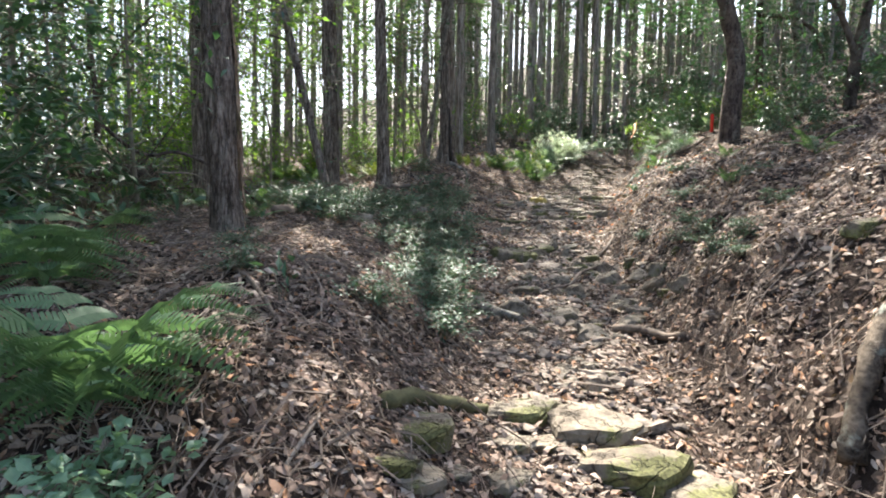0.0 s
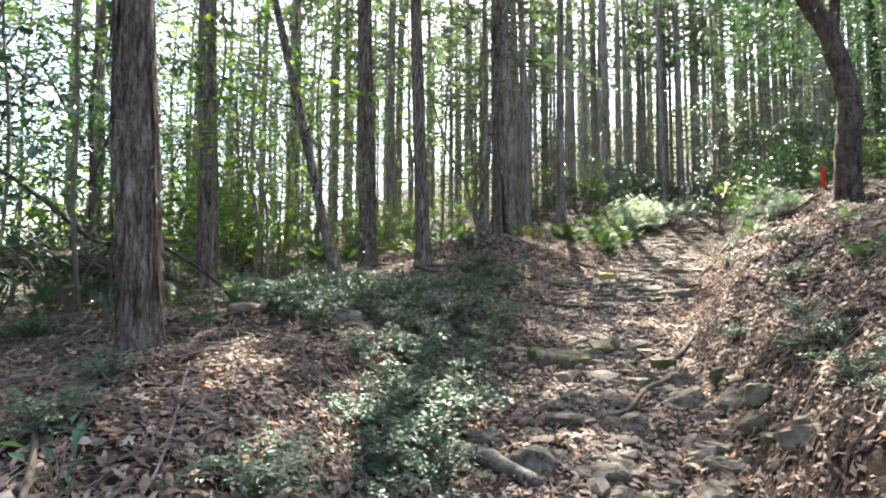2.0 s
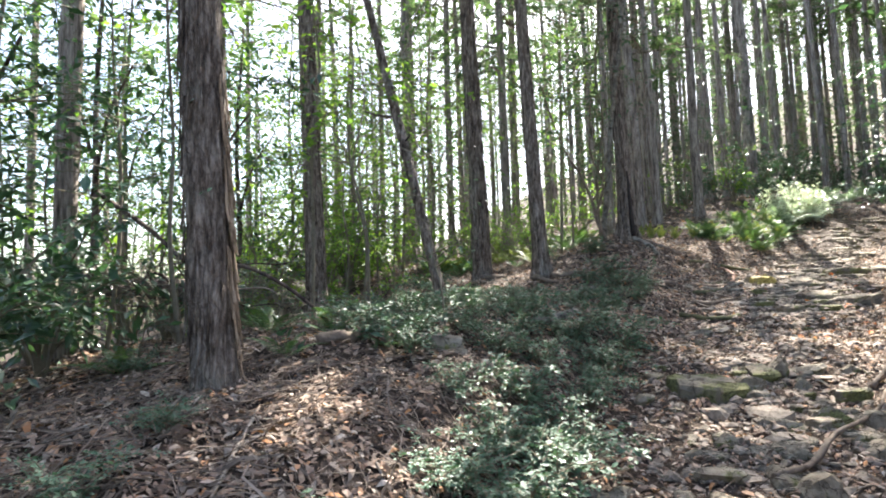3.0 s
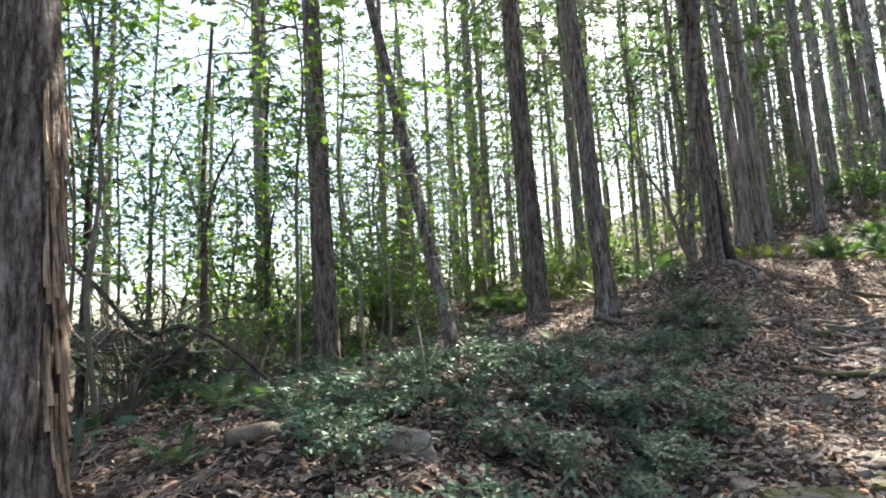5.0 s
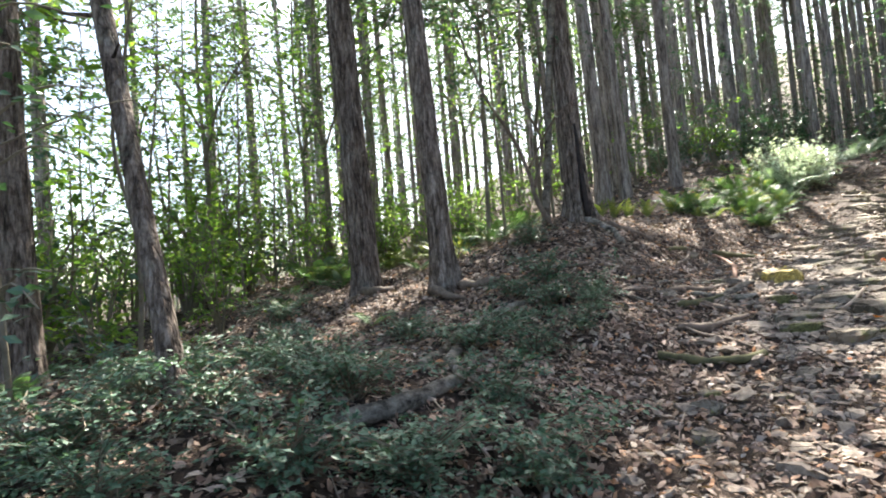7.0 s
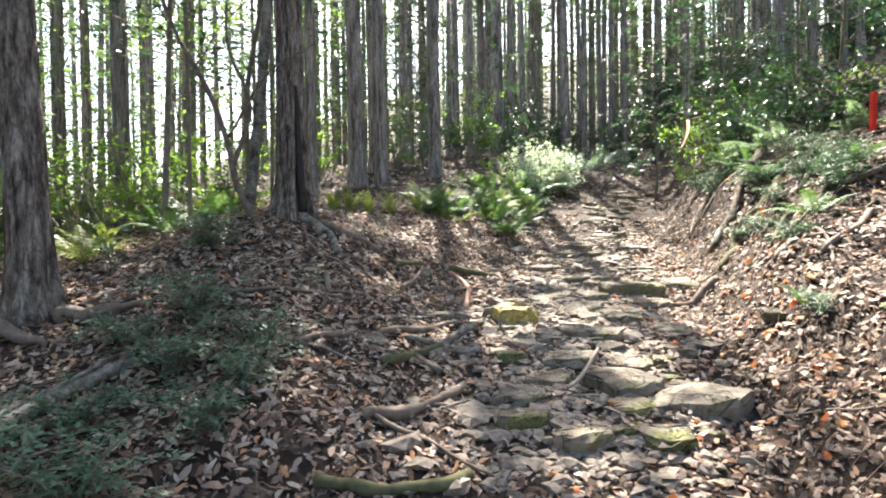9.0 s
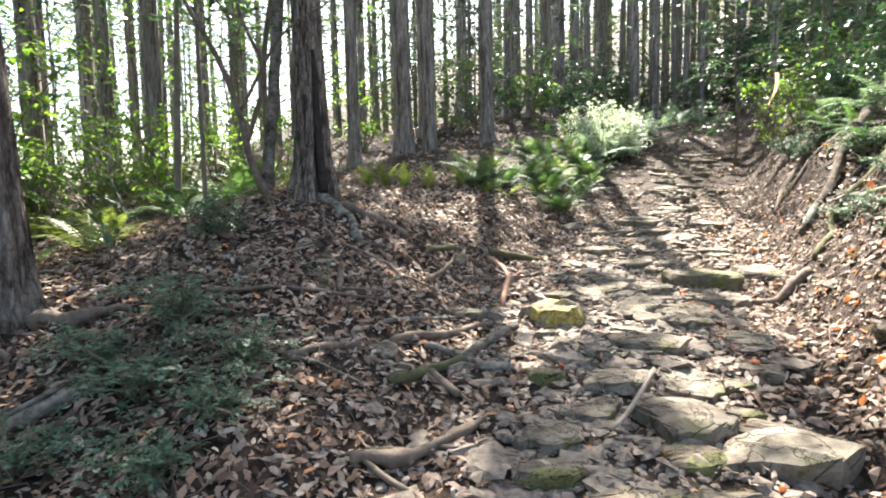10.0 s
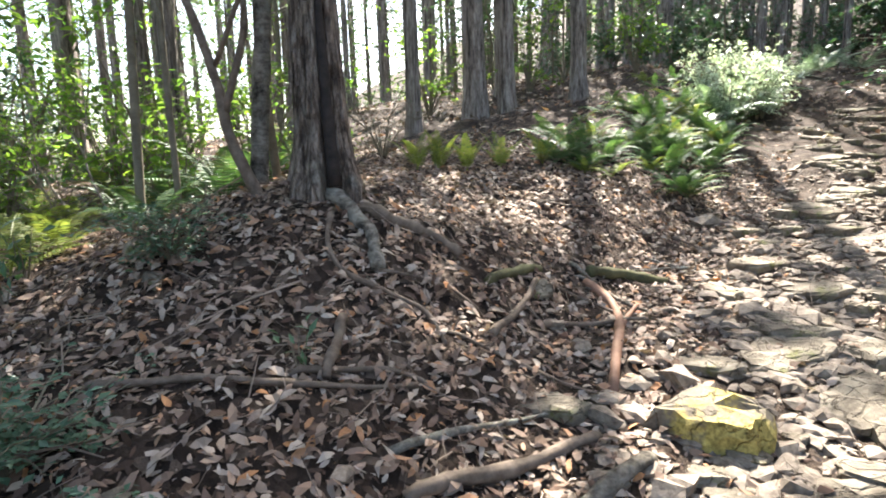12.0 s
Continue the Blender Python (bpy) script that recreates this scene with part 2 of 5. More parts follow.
def tube(line, r0, r1, sides=8, wobble=0.0, rnd=None):
    line = np.asarray(line, float)
    k = len(line)
    tang = np.gradient(line, axis=0)
    tang /= np.linalg.norm(tang, axis=1)[:, None] + 1e-9
    ref = np.array([0.0, 0, 1]) if abs(tang[:, 2]).mean() < 0.8 else np.array([1.0, 0, 0])
    side = np.cross(tang, ref)
    side /= np.linalg.norm(side, axis=1)[:, None] + 1e-9
    up = np.cross(side, tang)
    r = np.linspace(r0, r1, k)
    a = np.linspace(0, 2 * np.pi, sides, endpoint=False)
    rr = r[:, None] * np.ones(sides)
    if wobble and rnd is not None:
        rr = rr * (1 + wobble * rnd.normal(size=(k, sides)))
    v = line[:, None] + rr[..., None] * (np.cos(a)[None, :, None] * side[:, None] + np.sin(a)[None, :, None] * up[:, None])
    f = []
    for i in range(k - 1):
        for j in range(sides):
            f.append((i * sides + j, i * sides + (j + 1) % sides, (i + 1) * sides + (j + 1) % sides, (i + 1) * sides + j))
    f.append(tuple(range(sides - 1, -1, -1)))
    f.append(tuple(range((k - 1) * sides, k * sides)))
    return v.reshape(-1, 3), f


def value_noise(x, y, seed=0):
    xi, yi = np.floor(x).astype(np.int64), np.floor(y).astype(np.int64)
    u, v = x - xi, y - yi
    u, v = u * u * (3 - 2 * u), v * v * (3 - 2 * v)

    def h(a, b):
        k = (a * 374761393 + b * 668265263 + seed * 2147483647) & 0xFFFFFFFF
        k = ((k ^ (k >> 13)) * 1274126177) & 0xFFFFFFFF
        return ((k ^ (k >> 16)) & 0xFFFF) / 65535.0

    return (h(xi, yi) * (1 - u) + h(xi + 1, yi) * u) * (1 - v) + (h(xi, yi + 1) * (1 - u) + h(xi + 1, yi + 1) * u) * v


# ---- the lie of the land ----
YS = np.arange(-80.0, 500.0, 0.1)


def profile(*knots):
    t = np.interp(YS, [k[0] for k in knots], [k[1] for k in knots])
    k = np.exp(-np.linspace(-2, 2, 13) ** 2)
    return np.convolve(np.pad(t, 6, mode="edge"), k / k.sum(), mode="valid")


LEFT_EDGE = profile((-3, -.5), (2, .1), (4, .3), (6, .2), (8, .5), (10, 1.2), (12, 1.5), (15, 2.9), (19, 4.4), (26, 7), (40, 10))
RIGHT_EDGE = profile((-3, 1.1), (2, 1.4), (4, 1.5), (6, 1.95), (8, 2.25), (10, 2.95), (12, 3.65), (15, 4.8), (19, 6.6), (26, 9.5), (40, 13))
TRAIL = profile((-80, -6), (-3, -.35), (0, .12), (2, .44), (4, .76), (5.5, .98), (7, 1.25), (8.2, 1.5), (9.4, 1.64), (10, 1.84), (11, 2.02), (13, 2.27), (15.3, 2.76), (17.5, 3.27), (19.5, 3.8), (21.5, 4.38), (24, 4.85), (28, 5.3), (40, 6.9), (60, 11.3), (140, 36), (400, 60))
LEFT_BANK = profile((-3, .5), (2, .55), (4, .75), (6, .72), (8, .45), (10, .25), (11.2, .36), (12.4, .48), (14, .5), (17, .4), (26, .3))
RIGHT_BANK = profile((-3, .85), (4, .95), (8, .75), (10, .5), (12, .82), (13.5, 1.02), (16, 1.05), (20, .9), (26, .9))


def soft(v, k):
    return k * np.logaddexp(0, v / k)


def land(x, y, relief=True):
    x, y = np.asarray(x, float), np.asarray(y, float)
    dl, dr = np.interp(y, YS, LEFT_EDGE) - x, x - np.interp(y, YS, RIGHT_EDGE)
    l, r = np.maximum(dl, 0), np.maximum(dr, 0)
    z = np.interp(y, YS, TRAIL)
    z = z + (dl > 0) * (np.interp(y, YS, LEFT_BANK) * (1 - np.exp(-(l / .75) ** 1.5)) - .09 * soft(l - 3, .6) - .30 * soft(l - 13, 2) + .36 * soft(l - 90, 8))
    z = z + (dr > 0) * (np.interp(y, YS, RIGHT_BANK) * (1 - np.exp(-(r / .6) ** 1.4)) + (.38 - .13 * np.exp(-((y - 14) / 2.5) ** 2)) * soft(r - .5, .25) - .2 * soft(r - 14, 3) - .18 * soft(r - 60, 5))
    z = z + .30 * np.exp(-((x - .05) ** 2 + (y - 12.7) ** 2) / 1.1)
    z = z - .55 * np.exp(-((x + 1.5) ** 2 + ((y - 1.5) / 1.1) ** 2) / .7)
    lump = np.clip((r - .1) / .5, 0, 1) * np.exp(-np.maximum(0, r - 4) / 3) * np.exp(-np.maximum(0, np.abs(y - 9) - 9) / 3)
    z = z + lump * (.3 * (value_noise(x * 1.6 + 7, y * 1.6, 21) - .5) + .16 * (value_noise(x * 3.6, y * 3.6, 22) - .5))
    if relief:
        near = np.exp(-np.maximum(0, np.hypot(x - 1, y - 8) - 16) / 10)
        z = z + near * (.07 * (value_noise(x * 1.7, y * 1.7, 1) - .5) + .05 * (value_noise(x * 5, y * 5, 2) - .5) + .03 * (value_noise(x * 13, y * 13, 3) - .5))
        z = z + (1 - near) * 1.6 * (value_noise(x / 9, y / 9, 4) - .5)
    return z


def z_at(x, y):
    return float(land(x, y))


def on_trail(x, y):
    a = x - np.interp(y, YS, LEFT_EDGE)
    b = np.interp(y, YS, RIGHT_EDGE) - x
    return 1 / (1 + np.exp(-np.minimum(a, b) / .12))


def graded(lo, hi, step, far):
    c = list(np.arange(lo, hi + 1e-6, step))
    s = step
    while c[-1] < far:
        s *= 1.16
        c.append(c[-1] + s)
    s = step
    while c[0] > -far:
        s *= 1.16
        c.insert(0, c[0] - s)
    return np.array(c)


def build_ground():
    gx, gy = graded(-4.5, 6.5, .068, 420.0), graded(0.5, 16.0, .068, 440.0)
    xx, yy = np.meshgrid(gx, gy)
    zz = land(xx, yy)
    n, m = len(gx), len(gy)
    v = np.stack([xx, yy, zz], -1).reshape(-1, 3)
    i = np.arange(n * m).reshape(m, n)
    f = np.stack([i[:-1, :-1], i[:-1, 1:], i[1:, 1:], i[1:, :-1]], -1).reshape(-1, 4)
    me = mesh_of("ground", v, f, SOIL, True)
    a = me.attributes.new("trodden", "FLOAT", "POINT")
    a.data.foreach_set("value", on_trail(xx, yy).reshape(-1).astype(np.float32))
    tagged(new("ground", me), "sloping forest floor of brown soil with a trodden stony trail", "ground", kind="structure")


build_ground()


# ---- leaves ----
def litter_cloud(places, out, up, length, width, curl, fold):
    """Dry leaves of five points, folded along the rib and curled."""
    k = len(places)
    out = out / (np.linalg.norm(out, axis=1)[:, None] + 1e-9)
    side = np.cross(out, up)
    side /= np.linalg.norm(side, axis=1)[:, None] + 1e-9
    nor = np.cross(side, out)
    L, W, C, F = length[:, None], width[:, None], curl[:, None], fold[:, None]
    mid = places + out * L * .48 + nor * C * L * .3
    v = np.stack([places, mid - side * W * .5 + nor * F * W, mid, mid + side * W * .5 + nor * F * W, places + out * L], 1).reshape(-1, 3)
    f = (np.array([[0, 2, 1], [0, 3, 2], [1, 2, 4], [2, 3, 4]])[None] + 5 * np.arange(k)[:, None, None]).reshape(-1, 3)
    return v, f


def dry_leaves(places, out, up, length, width, curl, twist):
    """Dry oval leaves of six points, curled along and twisted across."""
    k = len(places)
    out = out / (np.linalg.norm(out, axis=1)[:, None] + 1e-9)
    side = np.cross(out, up)
    side /= np.linalg.norm(side, axis=1)[:, None] + 1e-9
    nor = np.cross(side, out)
    L, W, C, T = length[:, None], width[:, None], curl[:, None], twist[:, None]
    a, b = places + out * L * .27 + nor * C * L * .22, places + out * L * .7 + nor * C * L * .24
    v = np.stack([places, a - side * W * .46 + nor * T * W, a + side * W * .46, b - side * W * .42, b + side * W * .42 + nor * T * W, places + out * L], 1).reshape(-1, 3)
    f = (np.array([[0, 2, 1], [1, 2, 4], [1, 4, 3], [3, 4, 5]])[None] + 6 * np.arange(k)[:, None, None]).reshape(-1, 3)
    return v, f


def scatter_litter(name, count, xlo, xhi, ylo, yhi, lo, hi, keep, material, label, rise=.012):
    x, y = rng.uniform(xlo, xhi, count), rng.uniform(ylo, yhi, count)
    ok = rng.random(count) < keep(x, y)
    x, y = x[ok], y[ok]
    k = len(x)
    z = land(x, y)
    e = .05
    nor = np.stack([land(x - e, y) - land(x + e, y), land(x, y - e) - land(x, y + e), np.full(k, 2 * e)], -1)
    nor /= np.linalg.norm(nor, axis=1)[:, None]
    a = rng.uniform(0, 2 * np.pi, k)
    out = np.stack([np.cos(a), np.sin(a), np.zeros(k)], -1)
    out -= nor * (out * nor).sum(1)[:, None]
    out += nor * rng.normal(0, .2, k)[:, None]
    tip = nor + rng.normal(0, .32, (k, 3))
    L = rng.uniform(lo, hi, k)
    p = np.stack([x, y, z + rise * rng.random(k) * 1.3 + .003], -1)
    v, f = dry_leaves(p, out, tip, L, L * rng.uniform(.28, .46, k), rng.normal(.15, .45, k), rng.normal(0, .28, k))
    tagged(new(name, mesh_of(name, v, f, material)), label, "fallen leaves", kind="stuff")


BARE_TRAIL = lambda x, y: np.where(y > 9.6, np.where((x > np.interp(y, YS, LEFT_EDGE) + .5) & (x < np.interp(y, YS, RIGHT_EDGE) - .45), .14, 1.0), np.where(on_trail(x, y) > .5, .7, 1.0))
scatter_litter("leaf_litter", 150000, -4.4, 6.2, 1.2, 16.5, .035, .085, lambda x, y: BARE_TRAIL(x, y) * np.where((x > -2.6) & (x < .1) & (y > 5) & (y < 8.6), .5, 1) * np.where((x > np.interp(y, YS, RIGHT_EDGE) + .2) & (y > 11.2), .6, 1) * np.where((x < -3) | (y > 15), .5, 1), LITTER, "dry brown and tan fallen leaves over the slope")
scatter_litter("leaf_crumbs", 60000, -2.6, 4.4, 1.6, 14, .018, .04, lambda x, y: np.where(on_trail(x, y) > .5, np.where(y > 9.6, .45, 1.0), .8), LITTER, "small broken brown leaves over the soil", .006)
scatter_litter("far_leaf_litter", 22000, -9, 13, 12, 30, .08, .16, lambda x, y: np.where((y < 17) & (x > -4.4) & (x < 6.2), 0, .8), LITTER, "dry brown fallen leaves farther up the slope", .02)
scatter_litter("orange_leaf", 800, 1.5, 5.2, 8.5, 14, .06, .11, lambda x, y: np.where(x > np.interp(y, YS, RIGHT_EDGE) - .7, .5, .04), ORANGE, "bright orange fallen leaves beside the stone steps")


def scatter_twigs():
    """Thin dead twigs strewn over the banks, crossing one another."""
    k = 7600
    x, y = rng.uniform(-3.4, 5.2, k), np.where(rng.random(k) < .45, rng.uniform(1.4, 6, k), rng.uniform(2, 14.5, k))
    x[:1700], y[:1700] = rng.uniform(-2.6, .2, 1700), rng.uniform(2, 5.4, 1700)
    ok = (on_trail(x, y) < .5) | (rng.random(k) < .22)
    x, y = x[ok], y[ok]
    k = len(x)
    a, ln = rng.uniform(0, 6.283, k), np.exp(rng.normal(-1.75, .5, k))
    r = rng.uniform(.0016, .0045, k) * (1 + 1.2 * (rng.random(k) < .1))
    bend = rng.normal(0, .16, k) * ln
    dx, dy = np.cos(a), np.sin(a)
    rows = []
    for u in (0, .35, .7, 1):
        px, py = x + dx * ln * u - dy * bend * (4 * u * (1 - u)), y + dy * ln * u + dx * bend * (4 * u * (1 - u))
        pz = land(px, py) + .012 + rng.uniform(0, .03, k) * (1 + 2 * (ln > .25))
        for g in (0, 2.1, 4.2):
            w = r * (1 - .6 * u)
            rows.append(np.stack([px - dy * w * math.cos(g), py + dx * w * math.cos(g), pz + w * math.sin(g)], -1))
    v = np.stack(rows, 1).reshape(-1, 3)
    q = np.array([(3 * i + j, 3 * i + (j + 1) % 3, 3 * i + 3 + (j + 1) % 3, 3 * i + 3 + j) for i in range(3) for j in range(3)])
    f = (q[None] + 12 * np.arange(k)[:, None, None]).reshape(-1, 4)
    tagged(new("twig_litter", mesh_of("twig_litter", v, f, TWIG_DARK)), "thin dead brown twigs strewn over the fallen leaves", "twigs", kind="stuff")


scatter_twigs()


def scatter_gravel():
    k = 6800
    y = np.where(rng.random(k) < .45, rng.uniform(9.6, 14.5, k), rng.uniform(1.2, 16, k))
    le, re = np.interp(y, YS, LEFT_EDGE), np.interp(y, YS, RIGHT_EDGE)
    x = le + (re - le) * (.5 + .24 * rng.normal(size=k))
    z = land(x, y)
    size = np.exp(rng.normal(-3.7, .42, k))
    t = (1 + 5 ** .5) / 2
    ico = np.array([(-1, t, 0), (1, t, 0), (-1, -t, 0), (1, -t, 0), (0, -1, t), (0, 1, t), (0, -1, -t), (0, 1, -t), (t, 0, -1), (t, 0, 1), (-t, 0, -1), (-t, 0, 1)]) / 1.9
    fi = np.array([(0, 11, 5), (0, 5, 1), (0, 1, 7), (0, 7, 10), (0, 10, 11), (1, 5, 9), (5, 11, 4), (11, 10, 2), (10, 7, 6), (7, 1, 8), (3, 9, 4), (3, 4, 2), (3, 2, 6), (3, 6, 8), (3, 8, 9), (4, 9, 5), (2, 4, 11), (6, 2, 10), (8, 6, 7), (9, 8, 1)])
    v = ico[None] * (1 + .3 * rng.normal(size=(k, 12, 1))) * np.stack([size * rng.uniform(.8, 1.7, k), size * rng.uniform(.7, 1.2, k), size * rng.uniform(.35, .7, k)], -1)[:, None]
    a = rng.uniform(0, 6.28, k)
    c, s = np.cos(a)[:, None], np.sin(a)[:, None]
    v = np.stack([v[..., 0] * c - v[..., 1] * s + x[:, None], v[..., 0] * s + v[..., 1] * c + y[:, None], v[..., 2] + (z + .1 * size)[:, None]], -1)
    f = (fi[None] + 12 * np.arange(k)[:, None, None]).reshape(-1, 3)
    tagged(new("gravel", mesh_of("gravel", v.reshape(-1, 3), f, GRAVEL)), "loose angular grey-brown gravel along the trail", "gravel", kind="stuff")


scatter_gravel()


# ---- conifers ----
def trunk_mesh(name, height, r, sides, rings, lean=(0, 0), bow=(0, 0), flare=.35, rough=.05, material=None, seed=0, hollow=None, top=.35):
    rnd = np.random.default_rng(seed)
    z = np.concatenate([np.linspace(-.35, 3.2, rings * 2 // 3), np.linspace(3.2, height, rings // 3 + 2)[1:]])
    a = np.linspace(0, 2 * np.pi, sides, endpoint=False)
    A, Z = np.meshgrid(a, z)
    R = r * (1 - (1 - top) * np.clip(Z, 0, None) / height) * (1 + flare * np.exp(-np.clip(Z, 0, None) / .22) * (1 + .35 * np.sin(A * 4 + seed) + .25 * np.sin(A * 7 + 2 * seed)))
    u = A / (2 * np.pi) * max(6, round(2 * np.pi * r / .045))
    per = max(6, round(2 * np.pi * r / .045))
    strip = value_noise(np.mod(u + .6 * value_noise(A * 0, Z * 1.3, seed + 5), per), Z * 2.2, seed) - .5
    fine = value_noise(u * 3.1, Z * 9, seed + 1) - .5
    R = R * (1 + rough * (1.9 * np.tanh(4 * strip) * .5 + .7 * fine) + .03 * np.sin(2 * A + Z * .6 + seed))
    if hollow:
        ang, wide, high = hollow
        d = np.abs((A - ang + np.pi) % (2 * np.pi) - np.pi)
        R = R * (1 - .5 * np.exp(-(d / wide) ** 2) * np.clip(1.25 - np.clip(Z, 0, None) / high, 0, 1))
    k = np.clip(Z, 0, None)
    X = R * np.cos(A) + lean[0] * k + bow[0] * (k / 4) ** 2
    Y = R * np.sin(A) + lean[1] * k + bow[1] * (k / 4) ** 2
    n, m = sides, len(z)
    i = np.arange(n * m).reshape(m, n)
    j = np.roll(i, -1, 1)
    f = np.stack([i[:-1], j[:-1], j[1:], i[1:]], -1).reshape(-1, 4).tolist()
    f.append(i[-1].tolist())
    return mesh_of(name, np.stack([X, Y, Z], -1).reshape(-1, 3), f, material, sides < 20)


def crown_mesh(seed, low, high, reach, limbs, sprays=4):
    """A conifer's crown about the trunk's axis: limbs with drooping, lacy sprays."""
    rnd = np.random.default_rng(seed)
    wood, P, O, U, L = Soup(), [], [], [], []
    for i in range(limbs):
        u = (i + rnd.random()) / limbs
        z, a = low + (high - low) * u, rnd.uniform(0, 6.283)
        ln = reach * (1 - .72 * u) * rnd.uniform(.6, 1.15)
        d = np.array([math.cos(a), math.sin(a), 0])
        line = [np.array([0, 0, z]) + d * ln * s + np.array([0, 0, ln * (.18 * s - .42 * s * s)]) for s in (0, .5, 1)]
        wood.add(*tube(line, .03, .008, 3))
        for s in range(sprays):
            q = rnd.uniform(.25, 1.05)
            at = np.array([0, 0, z]) + d * ln * q + np.array([0, 0, ln * (.18 * q - .42 * q * q)]) + rnd.normal(0, .12, 3)
            b = rnd.uniform(-1.1, 1.1)
            e = np.array([math.cos(a + b), math.sin(a + b), rnd.uniform(-.75, .15)])
            nrm = np.array([rnd.normal(0, .35), rnd.normal(0, .35), 1])
            s2 = np.cross(e, nrm)
            size = rnd.uniform(.24, .46)
            for g in np.linspace(-1.0, 1.0, 6):
                P.append(at + e * size * .45 * (1 - abs(g)) * rnd.uniform(.4, 1))
                O.append(e * math.cos(g) + s2 * math.sin(g) + rnd.normal(0, .12, 3) - np.array([0, 0, .15]))
                U.append(nrm)
                L.append(size * rnd.uniform(.5, .9))
    P, O, U, L = map(np.array, (P, O, U, L))
    O /= np.linalg.norm(O, axis=1)[:, None]
    side = np.cross(O, U)
    side /= np.linalg.norm(side, axis=1)[:, None]
    w = (L * .12)[:, None]
    v = np.stack([P, P + O * (L * .5)[:, None] - side * w, P + O * L[:, None], P + O * (L * .5)[:, None] + side * w], 1).reshape(-1, 3)
    f = (np.array([[0, 1, 2, 3]])[None] + 4 * np.arange(len(P))[:, None, None]).reshape(-1, 4)
    return wood.mesh("limbs", BARK_HAZED), mesh_of("foliage", v, f, SPRAY)


CROWNS = [crown_mesh(40 + i, lo, hi, re, n) for i, (lo, hi, re, n) in enumerate(((5.5, 14, 2.1, 44), (7.0, 16, 1.9, 40), (4.5, 13, 2.2, 46), (8.5, 16, 2.0, 38), (3.2, 12, 1.8, 44)))]
TRUNKS = [trunk_mesh("far_trunk", 16, .145, 14, 20, (rx, ry), (bx, by), .3, .08, BARK_HAZED, 70 + i) for i, (rx, ry, bx, by) in enumerate(((0, 0, 0, 0), (.012, .0, .02, 0), (-.015, .01, .0, .02), (.005, -.01, -.03, .02), (-.008, 0, .03, -.01), (.02, 0, -.02, 0)))]


CROWNS.append(crown_mesh(60, 5.0, 14.5, 2.5, 120))


SUNNY = ((4.3, 19.0, 2.7), (2.6, 10.3, .75), (3.4, 10.4, .6), (.15, 5.2, .45), (-1.55, 4.9, .5), (1.7, 12.0, .5), (3.0, 14.0, .5), (.6, 11.5, .4), (-.3, 10.0, .45), (1.0, 13.0, .4), (-.9, 8.5, .4), (.35, 6.3, .5))


def in_gap(x, y, slim=1.0):
    """Whether a crown (or, slimmer, a trunk) at (x, y) would shade one of the sunny spots on the ground."""
    for gx, gy, wide in SUNNY:
        for h in (2, 5, 8, 11, 14):
            k = h / math.tan(radians(SUN_HEIGHT))
            if (h > 3 or slim < 1) and math.hypot(x - gx - k * math.sin(radians(SUN_TURN)), y - gy - k * math.cos(radians(SUN_TURN))) < wide * slim:
                return True
    return False


def far_conifer(x, y, dia, k, crown=True, group="plantation conifers"):
    s = dia / .29 * .86
    h = rng.uniform(.9, 1.1)
    t = thing("conifer_tree", pose(x, y, z_at(x, y), 0, 0, rng.uniform(0, 360)), "straight slender conifer with grey-brown bark and high crown", "tree", group)
    a = part("trunk", TRUNKS[k % len(TRUNKS)], t)
    a.scale = (s, s, h)
    if crown:
        wood, leaf = CROWNS[(1, 3)[k % 2] if x > 2 and y > 23 else (k * 7 + int(abs(x) * 3)) % 5]
        c = part("crown", leaf, t, "lacy dark green sprays")
        d = tagged(part("branchwork", wood, t), kind="stuff")
        wide = h * (.35 if in_gap(x, y) else 1.15 if y < 24 else 1.1)
        c.scale = d.scale = (wide, wide, h)
    return t


def near_conifer(x, y, dia, seed, label, lean=(0, 0), bow=(0, 0), flare=.35, rough=.06, hollow=None, height=16, crown=1, material=None, sides=72, rings=170, top=.35, wide=1.35):
    t = thing("conifer_tree", pose(x, y, z_at(x, y)), label, "tree")
    part("trunk", trunk_mesh("trunk", height, dia / 2, sides, rings, lean, bow, flare, rough, material or BARK, seed, hollow, top), t)
    if crown is not None:
        wood, leaf = CROWNS[crown]
        for nm, me in (("crown", leaf), ("branchwork", wood)):
            o = part(nm, me, t)
            o.location = (lean[0] * 9 + bow[0] * 5, lean[1] * 9 + bow[1] * 5, 0)
            o.scale = (wide, wide, 1)
    return t


def bark_strips(t, r, zlo, zhi, count, amin, amax, seed, material, label, flare=.35, lean=0.0):
    """Long peeling strips, each a thin curved plate that stands off the trunk."""
    rnd = np.random.default_rng(seed)
    for i in range(count):
        a, z0 = rnd.uniform(amin, amax), rnd.uniform(zlo, zhi)
        ln, w = rnd.uniform(.12, .5), rnd.uniform(.008, .026)
        pts, off = [], rnd.uniform(.004, .012)
        for u in np.linspace(0, 1, 5):
            z = z0 + ln * u
            rr = r * (1 + flare * math.exp(-z / .22)) * (1 - .04 * z) + off + .02 * (1 - u) ** 3
            for s in (-.5, 0, .5):
                aa = a + s * w * (1 - .5 * u) / r
                q = rr + (.006 if s == 0 else 0)
                pts.append((q * math.cos(aa) + lean * z, q * math.sin(aa), z))
        n = len(pts)
        pts += [((x - lean * z) * .97 + lean * z, y * .97, z) for x, y, z in pts]
        f = []
        for k in range(4):
            for s in range(2):
                q = k * 3 + s
                f.append((q, q + 1, q + 4, q + 3))
                f.append((q + n, q + 3 + n, q + 4 + n, q + 1 + n))
        part("bark_strip", mesh_of("bark_strip", pts, f, material), t, label)


